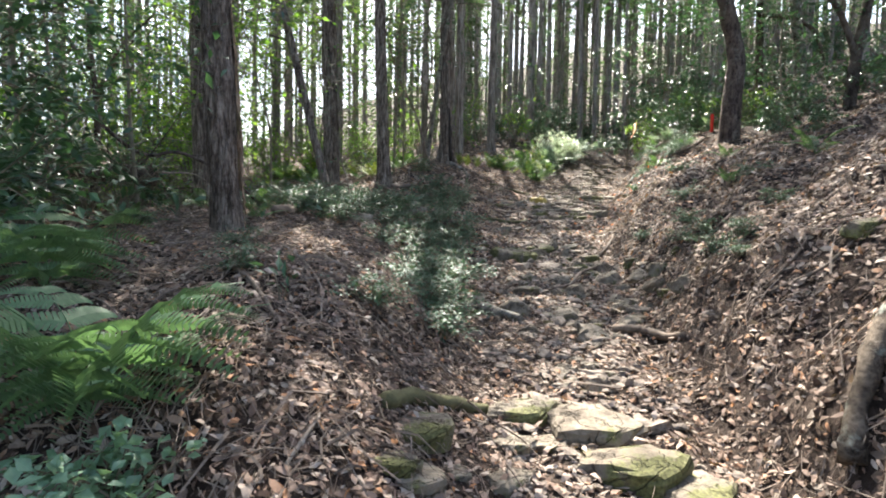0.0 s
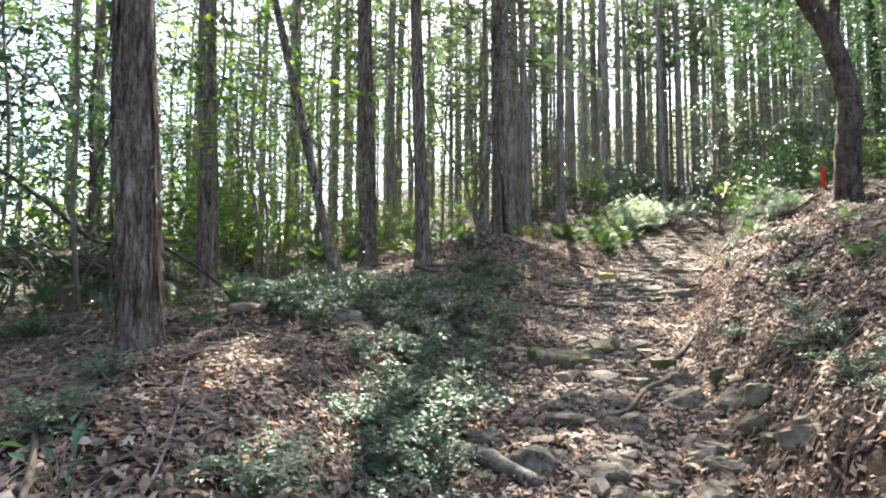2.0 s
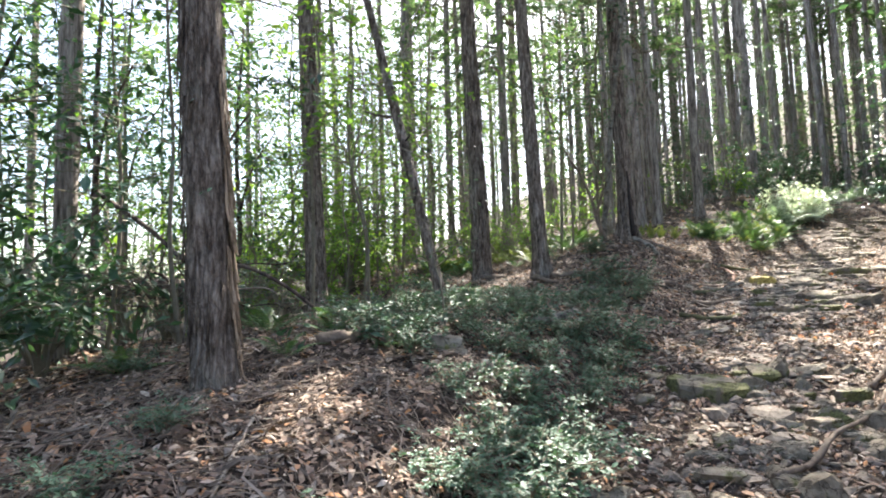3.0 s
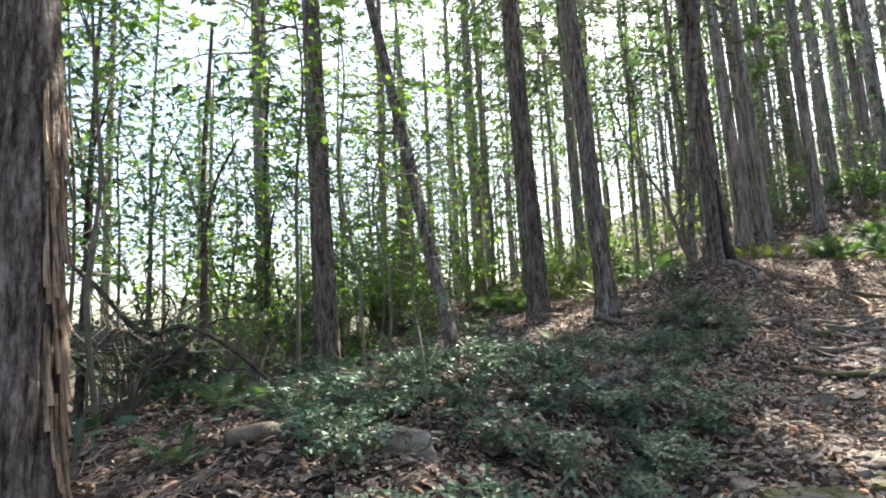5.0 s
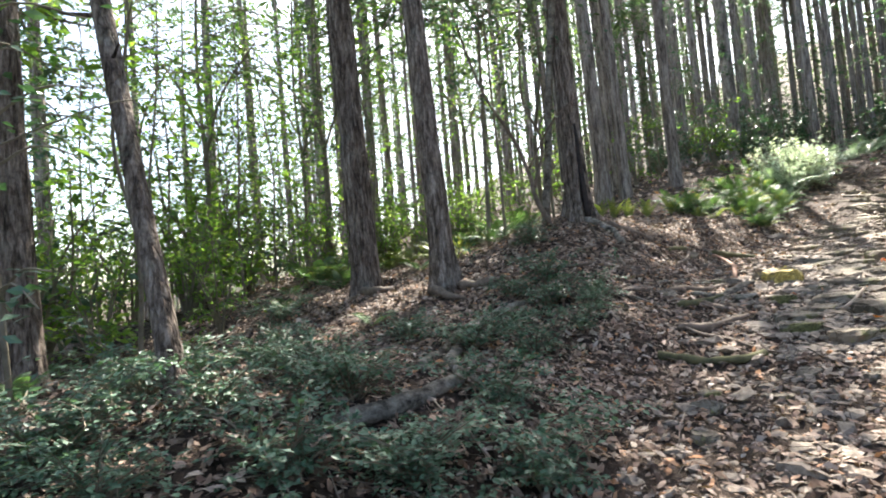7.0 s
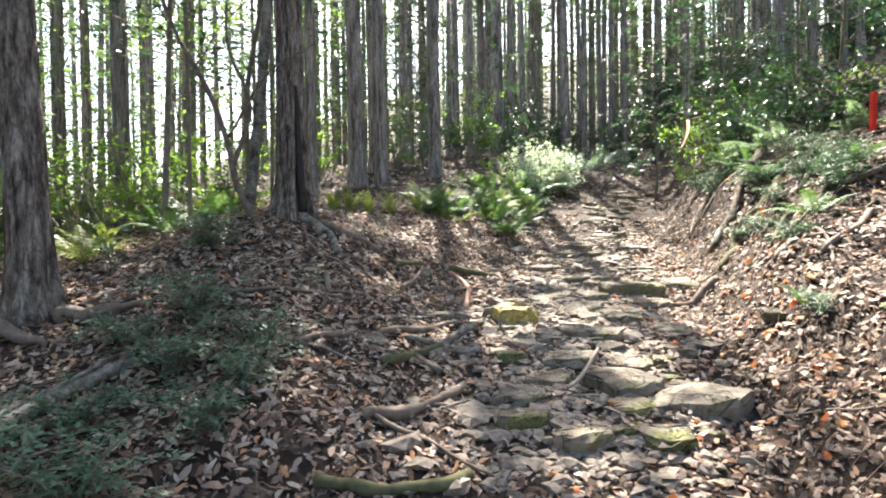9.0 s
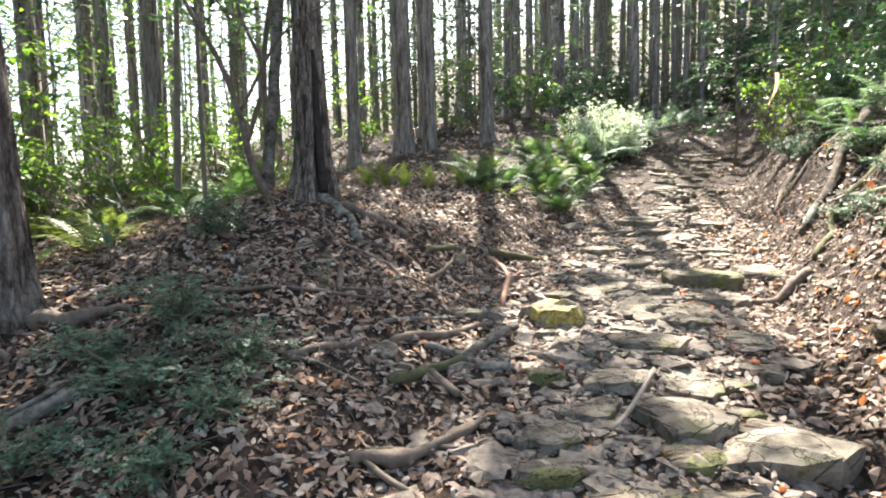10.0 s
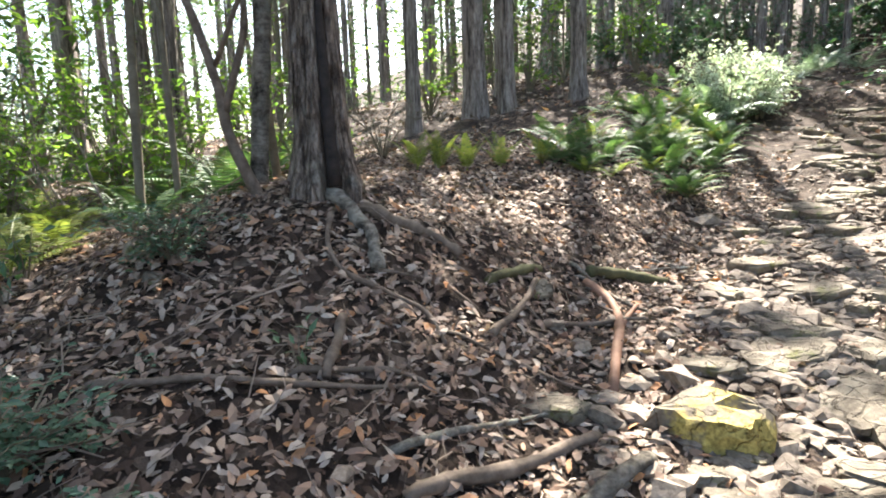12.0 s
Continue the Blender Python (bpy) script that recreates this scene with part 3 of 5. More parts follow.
tree_a = near_conifer(-1.81, 4.86, .25, 11, "large conifer with peeling grey-brown bark, warm-lit on one flank", (-.05, .0), (.0, 0), .1, .09, crown=5, wide=1.1)
# peel on the sunward flank only, its warm light partly put into the colour
bark_strips(tree_a, .129, .0, 1.6, 44, -.05, 1.25, 3, BARK_SUNLIT_PEEL, "peeling bark strip, coloured paler for the sunlit flank", .1, -.05)
bark_strips(tree_a, .129, .0, 3.2, 40, -2.9, -.8, 4, BARK, "", .1, -.05)
tree_b = near_conifer(-2.05, 11.2, .29, 12, "conifer with rough scaly dark bark and flared foot", (-.025, 0), (.0, 0), .3, .1, crown=5, wide=1.0)
bark_strips(tree_b, .15, .1, 3.5, 40, -3.0, 0, 5, BARK, "", .3, -.025)
tree_c = near_conifer(-1.0, 10.8, .225, 13, "conifer with smooth red-brown bark and lichen-grey foot", (-.045, .0), (.03, 0), .45, .04, crown=5, wide=.85)
tree_d = near_conifer(-3.4, 8.4, .26, 14, "leafy conifer with sunlit edge among green saplings", (-.03, 0), (.0, 0), .3, .05, crown=1)
tree_e = near_conifer(.18, 12.62, .265, 15, "old conifer with split hollow foot and spreading roots", (-.02, .02), (.03, 0), .55, .09, (-.85, .22, 1.2), crown=3, wide=.7)
bark_strips(tree_e, .138, .25, 2.6, 36, -2.8, -1.2, 6, BARK, "", .5, -.02)
tree_f = near_conifer(-1.47, 7.8, .125, 16, "thin leaning conifer with a crook in its trunk", (-.26, .1), (-.05, 0), .35, .06, height=9, crown=None, sides=40, rings=110, top=.5)


def tube_part(name, pts, r0, r1, material, parent, label="", sides=9, steps=7, wob=.06):
    me = Soup()
    me.add(*tube(smooth_line(pts, steps), r0, r1, sides, wob, rng))
    return part(name, me.mesh(name, material, True), parent, label)


# near-black tube along the split in the old conifer's foot
tube_part("hollow", [(.11, -.13, .0), (.075, -.1, .5), (.06, -.085, .9), (.045, -.075, 1.15)], .04, .015, NEAR_BLACK, tree_e, "near-black hollow in the split foot", 8)
tube_part("stem", [(-.42, .0, -.15), (-.38, .0, .3), (-.31, -.02, .8), (-.24, -.05, 1.4), (-.15, -.12, 2.1), (.0, -.18, 3.0), (.2, -.1, 4.6)], .055, .035, ROOT_GREY, tree_e, "mossy leaning second stem")
tube_part("dead_stub", [(-.62, .24, 2.25), (-.85, .2, 2.3), (-1.0, .15, 2.36)], .018, .006, BARK_DARK, tree_f)
tube_part("dead_stub", [(-.52, .18, 1.9), (-.4, .14, 2.0)], .015, .005, BARK_DARK, tree_f)

for x, y, dia, k in ((-.37, 17.0, .22, 0), (.29, 18.2, .38, 1), (.74, 18.4, .29, 2), (1.8, 19.0, .31, 3), (3.75, 23.2, .44, 4), (.52, 20.4, .35, 2), (-2.58, 15.18, .27, 5), (-3.44, 19.9, .33, 1), (-4.72, 18.3, .21, 3), (-4.85, 17.7, .27, 4), (-6.1, 17.55, .4, 0)):
    far_conifer(x, y, dia, k)
for x, y, dia, k in ((-7.4, 21.0, .36, 1), (-9.1, 21.8, .27, 2), (-10.8, 21.4, .34, 3), (-9.0, 17.2, .31, 4), (-9.7, 13.4, .34, 5), (-4.65, 6.0, .25, 5), (-6.8, 10.6, .26, 1), (-1.3, 22.7, .25, 4), (-3.0, 24.6, .25, 1), (-6.0, 24.0, .24, 0), (6.4, 25.5, .28, 1), (7.6, 27.5, .28, 2), (5.4, 27.8, .3, 3)):
    far_conifer(x, y, dia, k)


def plantation(count, xlo, xhi, ylo, yhi, gap, dlo, dhi, taken, every=1, seed=1):
    rnd = np.random.default_rng(seed)
    made = 0
    for i in range(count * 30):
        if made >= count:
            break
        x, y = rnd.uniform(xlo, xhi), rnd.uniform(ylo, yhi)
        if min((x - a) ** 2 + (y - b) ** 2 for a, b in taken) < gap * gap or (y < 23.5 and np.interp(y, YS, LEFT_EDGE) - .6 < x < np.interp(y, YS, RIGHT_EDGE) + .6) or in_gap(x, y, .5):
            continue
        taken.append((x, y))
        far_conifer(x, y, rnd.uniform(dlo, dhi), made, made % every == 0)
        made += 1


TAKEN = [(o.location.x, o.location.y) for o in scene.objects if o.name.startswith("conifer_tree")]
plantation(95, 1, 24, 23.5, 42, 1.4, .19, .32, TAKEN, 1, 3)
plantation(24, -22, 3, 25, 44, 2.8, .2, .34, TAKEN, 1, 4)
plantation(10, -24, -10, 4, 22, 2.6, .2, .32, TAKEN, 1, 5)
plantation(20, 9.5, 26, 10, 24, 2.2, .2, .34, TAKEN, 1, 6)
# unseen conifers behind the camera, added only to cut down the skylight
plantation(14, -14, 14, -18, -2.5, 3.2, .25, .36, TAKEN, 1, 8)


def far_wood(count, xlo, xhi, ylo, yhi, low, seed, k=220, reach=2.1, stems=1):
    """The wood behind, too deep to count: trunks in one mesh and foliage in another."""
    rnd = np.random.default_rng(seed)
    a = np.linspace(0, 2 * np.pi, 7, endpoint=False)
    tv = np.array([(r * math.cos(t), r * math.sin(t), z) for z, r in ((-.5, .19), (.5, .16), (8, .12), (16, .06)) for t in a])
    tf = np.array([(k * 7 + i, k * 7 + (i + 1) % 7, k * 7 + 7 + (i + 1) % 7, k * 7 + 7 + i) for k in range(3) for i in range(7)])
    z = rnd.uniform(low, 16, k)
    ang, rad = rnd.uniform(0, 6.283, k), rnd.uniform(.2, reach, k) * (1.1 - z / 24)
    P = np.stack([rad * np.cos(ang), rad * np.sin(ang), z], -1)
    L = rnd.uniform(.18, .42, k)
    lv, lf = litter_cloud(P, np.stack([np.cos(ang), np.sin(ang), rnd.uniform(-.8, .2, k)], -1), np.array([0, 0, 1]) + rnd.normal(0, .5, (k, 3)), L, L * .3, L * 0 + .2, L * 0 + .1)
    V, F, LV, LF = [], [], [], []
    for i in range(count):
        x, y = rnd.uniform(xlo, xhi), rnd.uniform(ylo, yhi)
        o = np.array([x, y, z_at(x, y)])
        s, t = rnd.uniform(.75, 1.2), rnd.uniform(0, 6.28)
        m = np.array([[math.cos(t), -math.sin(t), 0], [math.sin(t), math.cos(t), 0], [0, 0, 1]])
        if i % stems == 0:
            F.append(tf + len(V) * len(tv))
            V.append(tv * (s, s, 1) + o)
        LV.append(lv @ m.T + o)
        LF.append(lf + i * len(lv))
    wood = tagged(new("far_wood", mesh_of("far_wood", np.concatenate(V), np.concatenate(F), BARK_HAZED, True)), "dense wall of conifer trunks behind the slope", "woods", kind="stuff")
    tagged(new("far_foliage", mesh_of("far_foliage", np.concatenate(LV), np.concatenate(LF), SPRAY)), "dark green foliage of the conifer wood behind", "woods", kind="stuff")


far_wood(110, 0, 55, 42, 80, 5.0, 31)
far_wood(150, 2, 46, 34, 60, 0.3, 34, 300, 2.8, 2)
far_wood(16, -6, 3, 30, 46, 1.0, 35, 400, 3.0, 2)
far_wood(80, -40, 0, 27, 52, 0.4, 32, 640, 3.4, 3)
far_wood(45, -40, -12, 2, 30, 0.4, 33, 640, 3.4, 3)


# ---- broadleaf plants ----
def leafy(seed, stems, height, spread, leaf, per, droop=.3, flat=.5, forks=3):
    """Twigs and leaves of a bush: gives the wood's soup and the leaves' arrays."""
    rnd = np.random.default_rng(seed)
    wood, P, O, U, L = Soup(), [], [], [], []
    for i in range(stems):
        a = 6.283 * (i + rnd.random()) / stems
        tip = np.array([math.cos(a) * spread * rnd.uniform(.35, 1), math.sin(a) * spread * rnd.uniform(.35, 1), height * rnd.uniform(.5, 1)])
        line = smooth_line([(0, 0, -.05), tip * (.3, .3, .5) + rnd.normal(0, .04 * height, 3), tip], 2)
        wood.add(*tube(line, .006 + .006 * height, .002, 3))
        twigs = [line[1:]]
        for b in range(forks):
            s = line[rnd.integers(1, len(line) - 1)]
            d = np.array([rnd.normal(), rnd.normal(), rnd.uniform(-.1, .5)])
            d *= rnd.uniform(.35, .7) * spread / np.linalg.norm(d)
            tw = smooth_line([s, s + d * .5 + (0, 0, .03), s + d - np.array([0, 0, droop * .2 * spread])], 2)
            wood.add(*tube(tw, .004, .0015, 3))
            twigs.append(tw)
        for tw in twigs:
            for c in range(per):
                u = rnd.uniform(.1, 1) * (len(tw) - 1)
                k = min(int(u), len(tw) - 2)
                at = tw[k] + (tw[k + 1] - tw[k]) * (u - k)
                ax = tw[k + 1] - tw[k]
                ax = ax / (np.linalg.norm(ax) + 1e-9)
                sd = np.cross(ax, (0, 0, 1)) * (1 if rnd.random() < .5 else -1)
                P.append(at + rnd.normal(0, leaf * .35, 3))
                O.append(ax * .6 + sd + rnd.normal(0, .35, 3) - np.array([0, 0, droop * rnd.random()]))
                U.append(np.array([0, 0, 1]) + rnd.normal(0, 1 - flat, 3))
                L.append(leaf * rnd.uniform(.6, 1.25))
    return wood, np.array(P), np.array(O), np.array(U), np.array(L)


def bush_meshes(seed, stems, height, spread, leaf, per, material, aspect=.5, **more):
    wood, P, O, U, L = leafy(seed, stems, height, spread, leaf, per, **more)
    v, f = litter_cloud(P, O, U, L, L * aspect, np.full(len(L), .1), np.full(len(L), .12))
    return wood.mesh("stems", STEM), mesh_of("leaves", v, f, material)


def bush(meshes, name, x, y, s, label, category, group="", turn=None):
    t = thing(name, pose(x, y, z_at(x, y), 0, 0, rng.uniform(0, 360) if turn is None else turn), label, category, group)
    for nm, me in zip(("twigwork", "leafage"), meshes):
        tagged(part(nm, me, t), kind="stuff").scale = (s, s, s * (.72 if name == "low_shrub" else 1))
    return t


LOW = [bush_meshes(100 + i, 10, .5, .5, .04, 23, SMALL_LEAF, .55, forks=4, flat=.6) for i in range(4)]
LOW_SPOTS = [(-1.3, 6.5), (-1.0, 5.85), (-1.75, 6.6), (-1.5, 6.1), (-.25, 5.9), (.12, 6.5), (.2, 7.2), (.3, 7.9), (-.3, 6.7), (-.6, 6.6), (-.15, 7.6), (-.55, 7.3), (-.95, 6.9), (-1.1, 7.6), (-.05, 4.85), (-.25, 5.2), (.05, 5.5), (-1.5, 7.2), (-1.8, 7.9), (.05, 8.3), (-1.0, 8.4), (-1.6, 8.9), (-.6, 8.0)]
LOW_SPOTS_UP = [(.1, 9.2), (-.15, 9.7), (.35, 9.75), (.05, 10.2), (.45, 10.1), (-.3, 10.4), (-.02, 10.75), (-.35, 9.2), (.4, 10.5), (-.9, 9.5), (-2.1, 9.6), (-2.6, 10.3), (-.3, 11.9)]
for i, (x, y) in enumerate(LOW_SPOTS + LOW_SPOTS_UP):
    bush(LOW[i % 4], "low_shrub", x, y, rng.uniform(.75, 1.15) * (.8 if i > 22 else 1), "low evergreen shrub with tiny glossy grey-green leaves", "shrub", "shrubs on the bank")
for x, y in ((-.1, 4.35), (.02, 3.95), (-.3, 4.65), (-.45, 3.7), (.1, 4.7)):
    bush(LOW[int(y * 10) % 4], "low_shrub", x, y, .8, "low evergreen shrub with tiny glossy grey-green leaves", "shrub", "shrubs on the bank")
for x, y, sz in ((2.5, 5.4, .6), (2.7, 6.3, .55), (3.0, 7.1, .6), (2.45, 6.9, .45), (3.2, 5.9, .6), (3.4, 8.2, .6), (2.3, 4.4, .5), (2.9, 4.9, .5)):
    bush(LOW[int(x * 10) % 4], "low_shrub", x, y, sz, "small grey-green shrub on the steep bank", "shrub", "shrubs on the steep bank")
for i in range(28):
    y = rng.uniform(11.2, 15.4)
    bush(LOW[i % 4], "low_shrub", float(np.interp(y, YS, RIGHT_EDGE)) + rng.uniform(.45, 1.7), y, rng.uniform(.4, .8), "dark leafy shrub on the steep bank", "shrub", "shrubs on the steep bank")
for i in range(12):
    bush(LOW[i % 4], "low_shrub", rng.uniform(-2.4, .15), rng.uniform(5.4, 8.4), rng.uniform(.6, 1.0), "low evergreen shrub with tiny glossy dark green leaves", "shrub", "shrubs on the bank")
for x, y, s in ((2.25, 4.75, .55), (2.1, 4.1, .4), (3.55, 10.35, .45), (2.35, 5.6, .45), (-1.5, 4.2, .5), (-1.3, 3.6, .6), (-2.6, 5.0, .6)):
    bush(LOW[int(x * 7) % 4], "low_shrub", x, y, s, "small evergreen shrub among fallen leaves", "shrub", "shrubs on the bank")

BROAD = [bush_meshes(130 + i, 8, 1.1, .75, .09, 16, DARK_LEAF, .42, forks=4, droop=.6) for i in range(3)]
GREEN = [bush_meshes(140 + i, 7, 1.3, .8, .075, 14, FRESH, .5, forks=4, droop=.4) for i in range(3)]
for x, y, s in ((6.6, 14.2, 1.1), (6.0, 15.0, 1.1), (6.9, 12.4, 1.0), (7.4, 13.5, 1.2), (6.5, 16.2, 1.3), (5.9, 14.3, .8), (7.2, 11.3, 1.0), (7.0, 15.4, 1.4), (6.2, 10.6, .9), (5.6, 9.4, .7), (8.3, 10.5, 1.3), (8.0, 17.5, 1.3), (6.4, 8.0, .9), (7.6, 9.0, 1.2), (9.0, 12.5, 1.5), (9.2, 15.0, 1.6), (5.0, 7.6, .6)):
    bush(BROAD[int(x * 10 + y) % 3], "evergreen_bush", x, y, s, "dark glossy broadleaf bush on the upper bank", "bush", "bushes on the bank")
for x, y, s in ((5.75, 15.6, .9), (5.9, 16.6, .9), (6.6, 17.3, 1.0), (8.2, 19.5, 1.2), (-4.0, 9.5, 1.2), (-3.2, 10.2, .9), (-4.8, 11.5, 1.3), (-3.6, 12.3, .9), (-2.7, 13.2, .8), (-5.4, 13.6, 1.3), (-4.4, 8.2, 1.0), (-5.8, 9.0, 1.2), (-1.4, 13.6, .7), (-.8, 13.9, .8), (-6.6, 12.3, 1.5), (-2.2, 16.0, 1.2), (-.9, 15.2, .9), (1.0, 20.0, 1.4), (2.9, 21.0, 1.4), (-.6, 19.0, 1.4)):
    bush(GREEN[int(abs(x) * 10 + y) % 3], "green_bush", x, y, s, "bright backlit green broadleaf bush", "bush", "undergrowth bushes")
for x, y, s in ((-3.1, 4.2, 1.3), (-3.6, 5.1, 1.4), (-2.9, 3.4, 1.2), (-4.4, 5.6, 1.3), (-3.4, 6.6, .9), (-4.6, 7.2, 1.0), (2.6, 22.5, 1.6), (4.6, 24.5, 1.7), (1.6, 21.6, 1.4), (3.6, 21.2, 1.2)):
    bush(BROAD[int(abs(x) * 10 + y) % 3], "evergreen_bush", x, y, s, "shady dark evergreen bush between the trunks", "bush", "bushes in the wood")


for i in range(19):
    x, y = rng.uniform(-10, -4.6), rng.uniform(7.5, 18)
    bush((GREEN if i % 5 else BROAD)[i % 3], "green_bush", x, y, rng.uniform(1.4, 2.5), "tall green bush on the falling slope", "bush", "undergrowth bushes")
for i in range(9):
    x, y = rng.uniform(-4.2, -.9), rng.uniform(12.8, 16.2)
    bush(GREEN[i % 3], "green_bush", x, y, rng.uniform(.6, 1.25), "backlit green bush among ferns", "bush", "undergrowth bushes")
for i in range(30):
    x, y = rng.uniform(4, 19), rng.uniform(25.5, 37)
    bush(BROAD[i % 3], "evergreen_bush", x, y, rng.uniform(1.8, 3.0), "dark evergreen bush between the plantation trunks", "bush", "bushes in the wood")


def sapling(x, y, height, seed, material, label, leaf=.085, lean=(0, 0), start=.35, tufts=26, per=16, r=.022):
    """A thin young tree: crooked stem, side twigs and leaves in layers."""
    rnd = np.random.default_rng(seed)
    t = thing("sapling", pose(x, y, z_at(x, y)), label, "young tree")
    pts = [(0, 0, -.1)]
    for i in range(1, 6):
        z = height * i / 5
        pts.append((lean[0] * z + rnd.normal(0, .05), lean[1] * z + rnd.normal(0, .05), z))
    line = smooth_line(pts, 6)
    stem, twigs, P, O, U, L = Soup(), Soup(), [], [], [], []
    stem.add(*tube(line, r, r * .25, 7))
    for i in range(tufts):
        q = line[min(len(line) - 1, int(len(line) * (start + (1 - start) * rnd.random())))]
        a, ln = rnd.uniform(0, 6.283), rnd.uniform(.35, 1.0) * height * .33
        d = np.array([math.cos(a), math.sin(a), rnd.uniform(-.05, .45)]) * ln
        tw = smooth_line([q, q + d * .55 + (0, 0, .04), q + d - (0, 0, .12 * ln)], 4)
        twigs.add(*tube(tw, .007, .002, 4))
        for c in range(per):
            u = rnd.uniform(.25, 1) * (len(tw) - 1)
            k = min(int(u), len(tw) - 2)
            at = tw[k] + (tw[k + 1] - tw[k]) * (u - k) + rnd.normal(0, .05, 3)
            b = a + rnd.choice((-1, 1)) * rnd.uniform(.4, 1.3)
            P.append(at)
            O.append((math.cos(b), math.sin(b), rnd.uniform(-.6, .2)))
            U.append(np.array([0, 0, 1]) + rnd.normal(0, .4, 3))
            L.append(leaf * rnd.uniform(.6, 1.2))
    part("stem", stem.mesh("stem", STEM, True), t)
    tagged(part("twigwork", twigs.mesh("twigwork", STEM), t), kind="stuff")
    L = np.array(L)
    v, f = litter_cloud(np.array(P), np.array(O), np.array(U), L, L * .48, L * 0 + .15, L * 0 + .1)
    tagged(part("leafage", mesh_of("leafage", v, f, material), t), kind="stuff")
    return t


DARK_SAP = "evergreen sapling with layered dark leaves"
GREEN_SAP = "slender sapling with bright backlit green leaves"
for i, (x, y, h, lx) in enumerate(((-2.75, 7.3, 4.6, .02), (-3.2, 9.2, 5.0, .0), (-4.2, 10.4, 4.2, .05), (-5.2, 8.6, 5.0, 0), (-2.6, 12.6, 4.2, 0), (-6.4, 14.2, 5.2, .04), (-4.6, 13.2, 4.6, 0), (-1.6, 15.5, 4.6, 0), (-3.0, 5.8, 4.2, -.04), (-.5, 21.0, 5.0, 0), (-5.6, 17.4, 5.0, 0), (-7.8, 12.8, 5.0, 0))):
    sapling(x, y, h, 200 + i, FRESH, GREEN_SAP, .1, (lx, 0), .3, 24, 14)
for i in range(16):
    x, y = rng.uniform(-10, -3.6), rng.uniform(7, 20)
    sapling(x, y, rng.uniform(4.5, 7), 260 + i, (FRESH, SPRAY, SPRAY, DARK_LEAF)[i % 4], (GREEN_SAP, "young conifer with thin grey-green sprays", "young conifer with thin grey-green sprays", DARK_SAP)[i % 4], (.09, .055, .055, .07)[i % 4], (rng.normal(0, .03), 0), .3, 30, (12, 26, 26, 18)[i % 4])
for i, (x, y, h, lx) in enumerate(((-.75, 12.6, 4.6, .0), (-.25, 13.6, 5.2, .0), (-3.5, 4.6, 4.4, .1), (-4.2, 6.1, 4.6, .0), (-3.0, 3.5, 3.6, 0), (7.3, 14.0, 4.2, 0), (8.6, 12.0, 4.4, 0), (9.3, 16.0, 5.0, 0), (6.6, 11.4, 3.4, .1), (1.4, 21.2, 4.8, 0), (-5.6, 7.4, 4.8, 0), (8.6, 9.4, 4.6, 0))):
    sapling(x, y, h, 230 + i, DARK_LEAF, DARK_SAP, .085, (lx, 0), .25, 34, 18)


def broadleaf(x, y, lines, label, material, seed, tufts=70, reach=1.2, low=2.4, leaf=None, per=18, big=.12):
    """A crooked tree: limbs as tapered tubes, leaves about the limbs above a height."""
    rnd = np.random.default_rng(seed)
    t = thing("broadleaf_tree", pose(x, y, z_at(x, y)), label, "tree")
    P = []
    for i, (r0, r1, pts) in enumerate(lines):
        line = smooth_line(pts, 7)
        s = Soup()
        s.add(*tube(line, r0, r1, 12, .05, rnd))
        part("trunk" if i == 0 else "limb", s.mesh("limb", material, True), t)
        P += [p for p in line if p[2] > low]
    if P:
        at, O, U, L = [], [], [], []
        for i in range(tufts):
            c = P[rnd.integers(len(P))] + rnd.normal(0, reach * .5, 3)
            for k in range(per):
                at.append(c + rnd.normal(0, .16, 3) * (1.3, 1.3, .6))
                O.append(rnd.normal(0, 1, 3) * (1, 1, .5) - (0, 0, .3))
                U.append(np.array([0, 0, 1]) + rnd.normal(0, .4, 3))
                L.append(rnd.uniform(.5, 1) * big)
        L = np.array(L)
        v, f = litter_cloud(np.array(at), np.array(O), np.array(U), L, L * .42, L * 0 + .15, L * 0 + .1)
        part("crown", mesh_of("crown", v, f, leaf or DARK_LEAF), t, "leaves in uneven tufts")
    return t


# its last three limbs and thick leafage are added overhead to shade the bank
broadleaf(5.6, 11.1, [(.2, .1, [(0, 0, -.3), (.05, 0, .8), (.08, 0, 1.6), (-.2, 0, 2.7), (-.55, .1, 3.6), (-.8, .3, 6)]), (.1, .05, [(.05, 0, 1.5), (-.1, -.05, 2.6), (.0, 0, 3.6), (.3, .2, 5.6)]), (.06, .02, [(-.55, .1, 3.6), (-1.5, -.2, 4.8), (-2.6, -.5, 5.6), (-3.6, -.6, 6.0)]), (.06, .02, [(-.7, .2, 5.0), (-1.4, .9, 6.2), (-2.4, 1.6, 7.0), (-3.2, 2.0, 7.3)]), (.05, .02, [(.3, .2, 4.6), (.2, -1.0, 5.8), (-.4, -2.0, 6.6), (-1.2, -2.8, 7.0)])], "dark crooked broadleaf tree with forked trunk and added shading boughs", BARK_DARK, 301, 560, 1.8, 3.4, None, 22, .17)
broadleaf(7.6, 13.6, [(.1, .06, [(0, 0, -.3), (-.05, 0, 1.6), (-.1, 0, 3.0), (-.15, 0, 5)]), (.06, .03, [(-.1, 0, 2.6), (.4, -.2, 2.5), (1.0, -.3, 2.2), (1.3, -.3, 1.5)])], "dark slender broadleaf tree with bent limb", BARK_DARK, 302, 130, 1.5, 2.4)
broadleaf(8.2, 13.0, [(.14, .09, [(0, 0, -.3), (-.05, 0, 1.2), (-.25, 0, 2.6), (-.35, 0, 5)])], "pale grey trunk with lichen on the bank", ROOT_GREY, 303, 130, 1.5, 3)
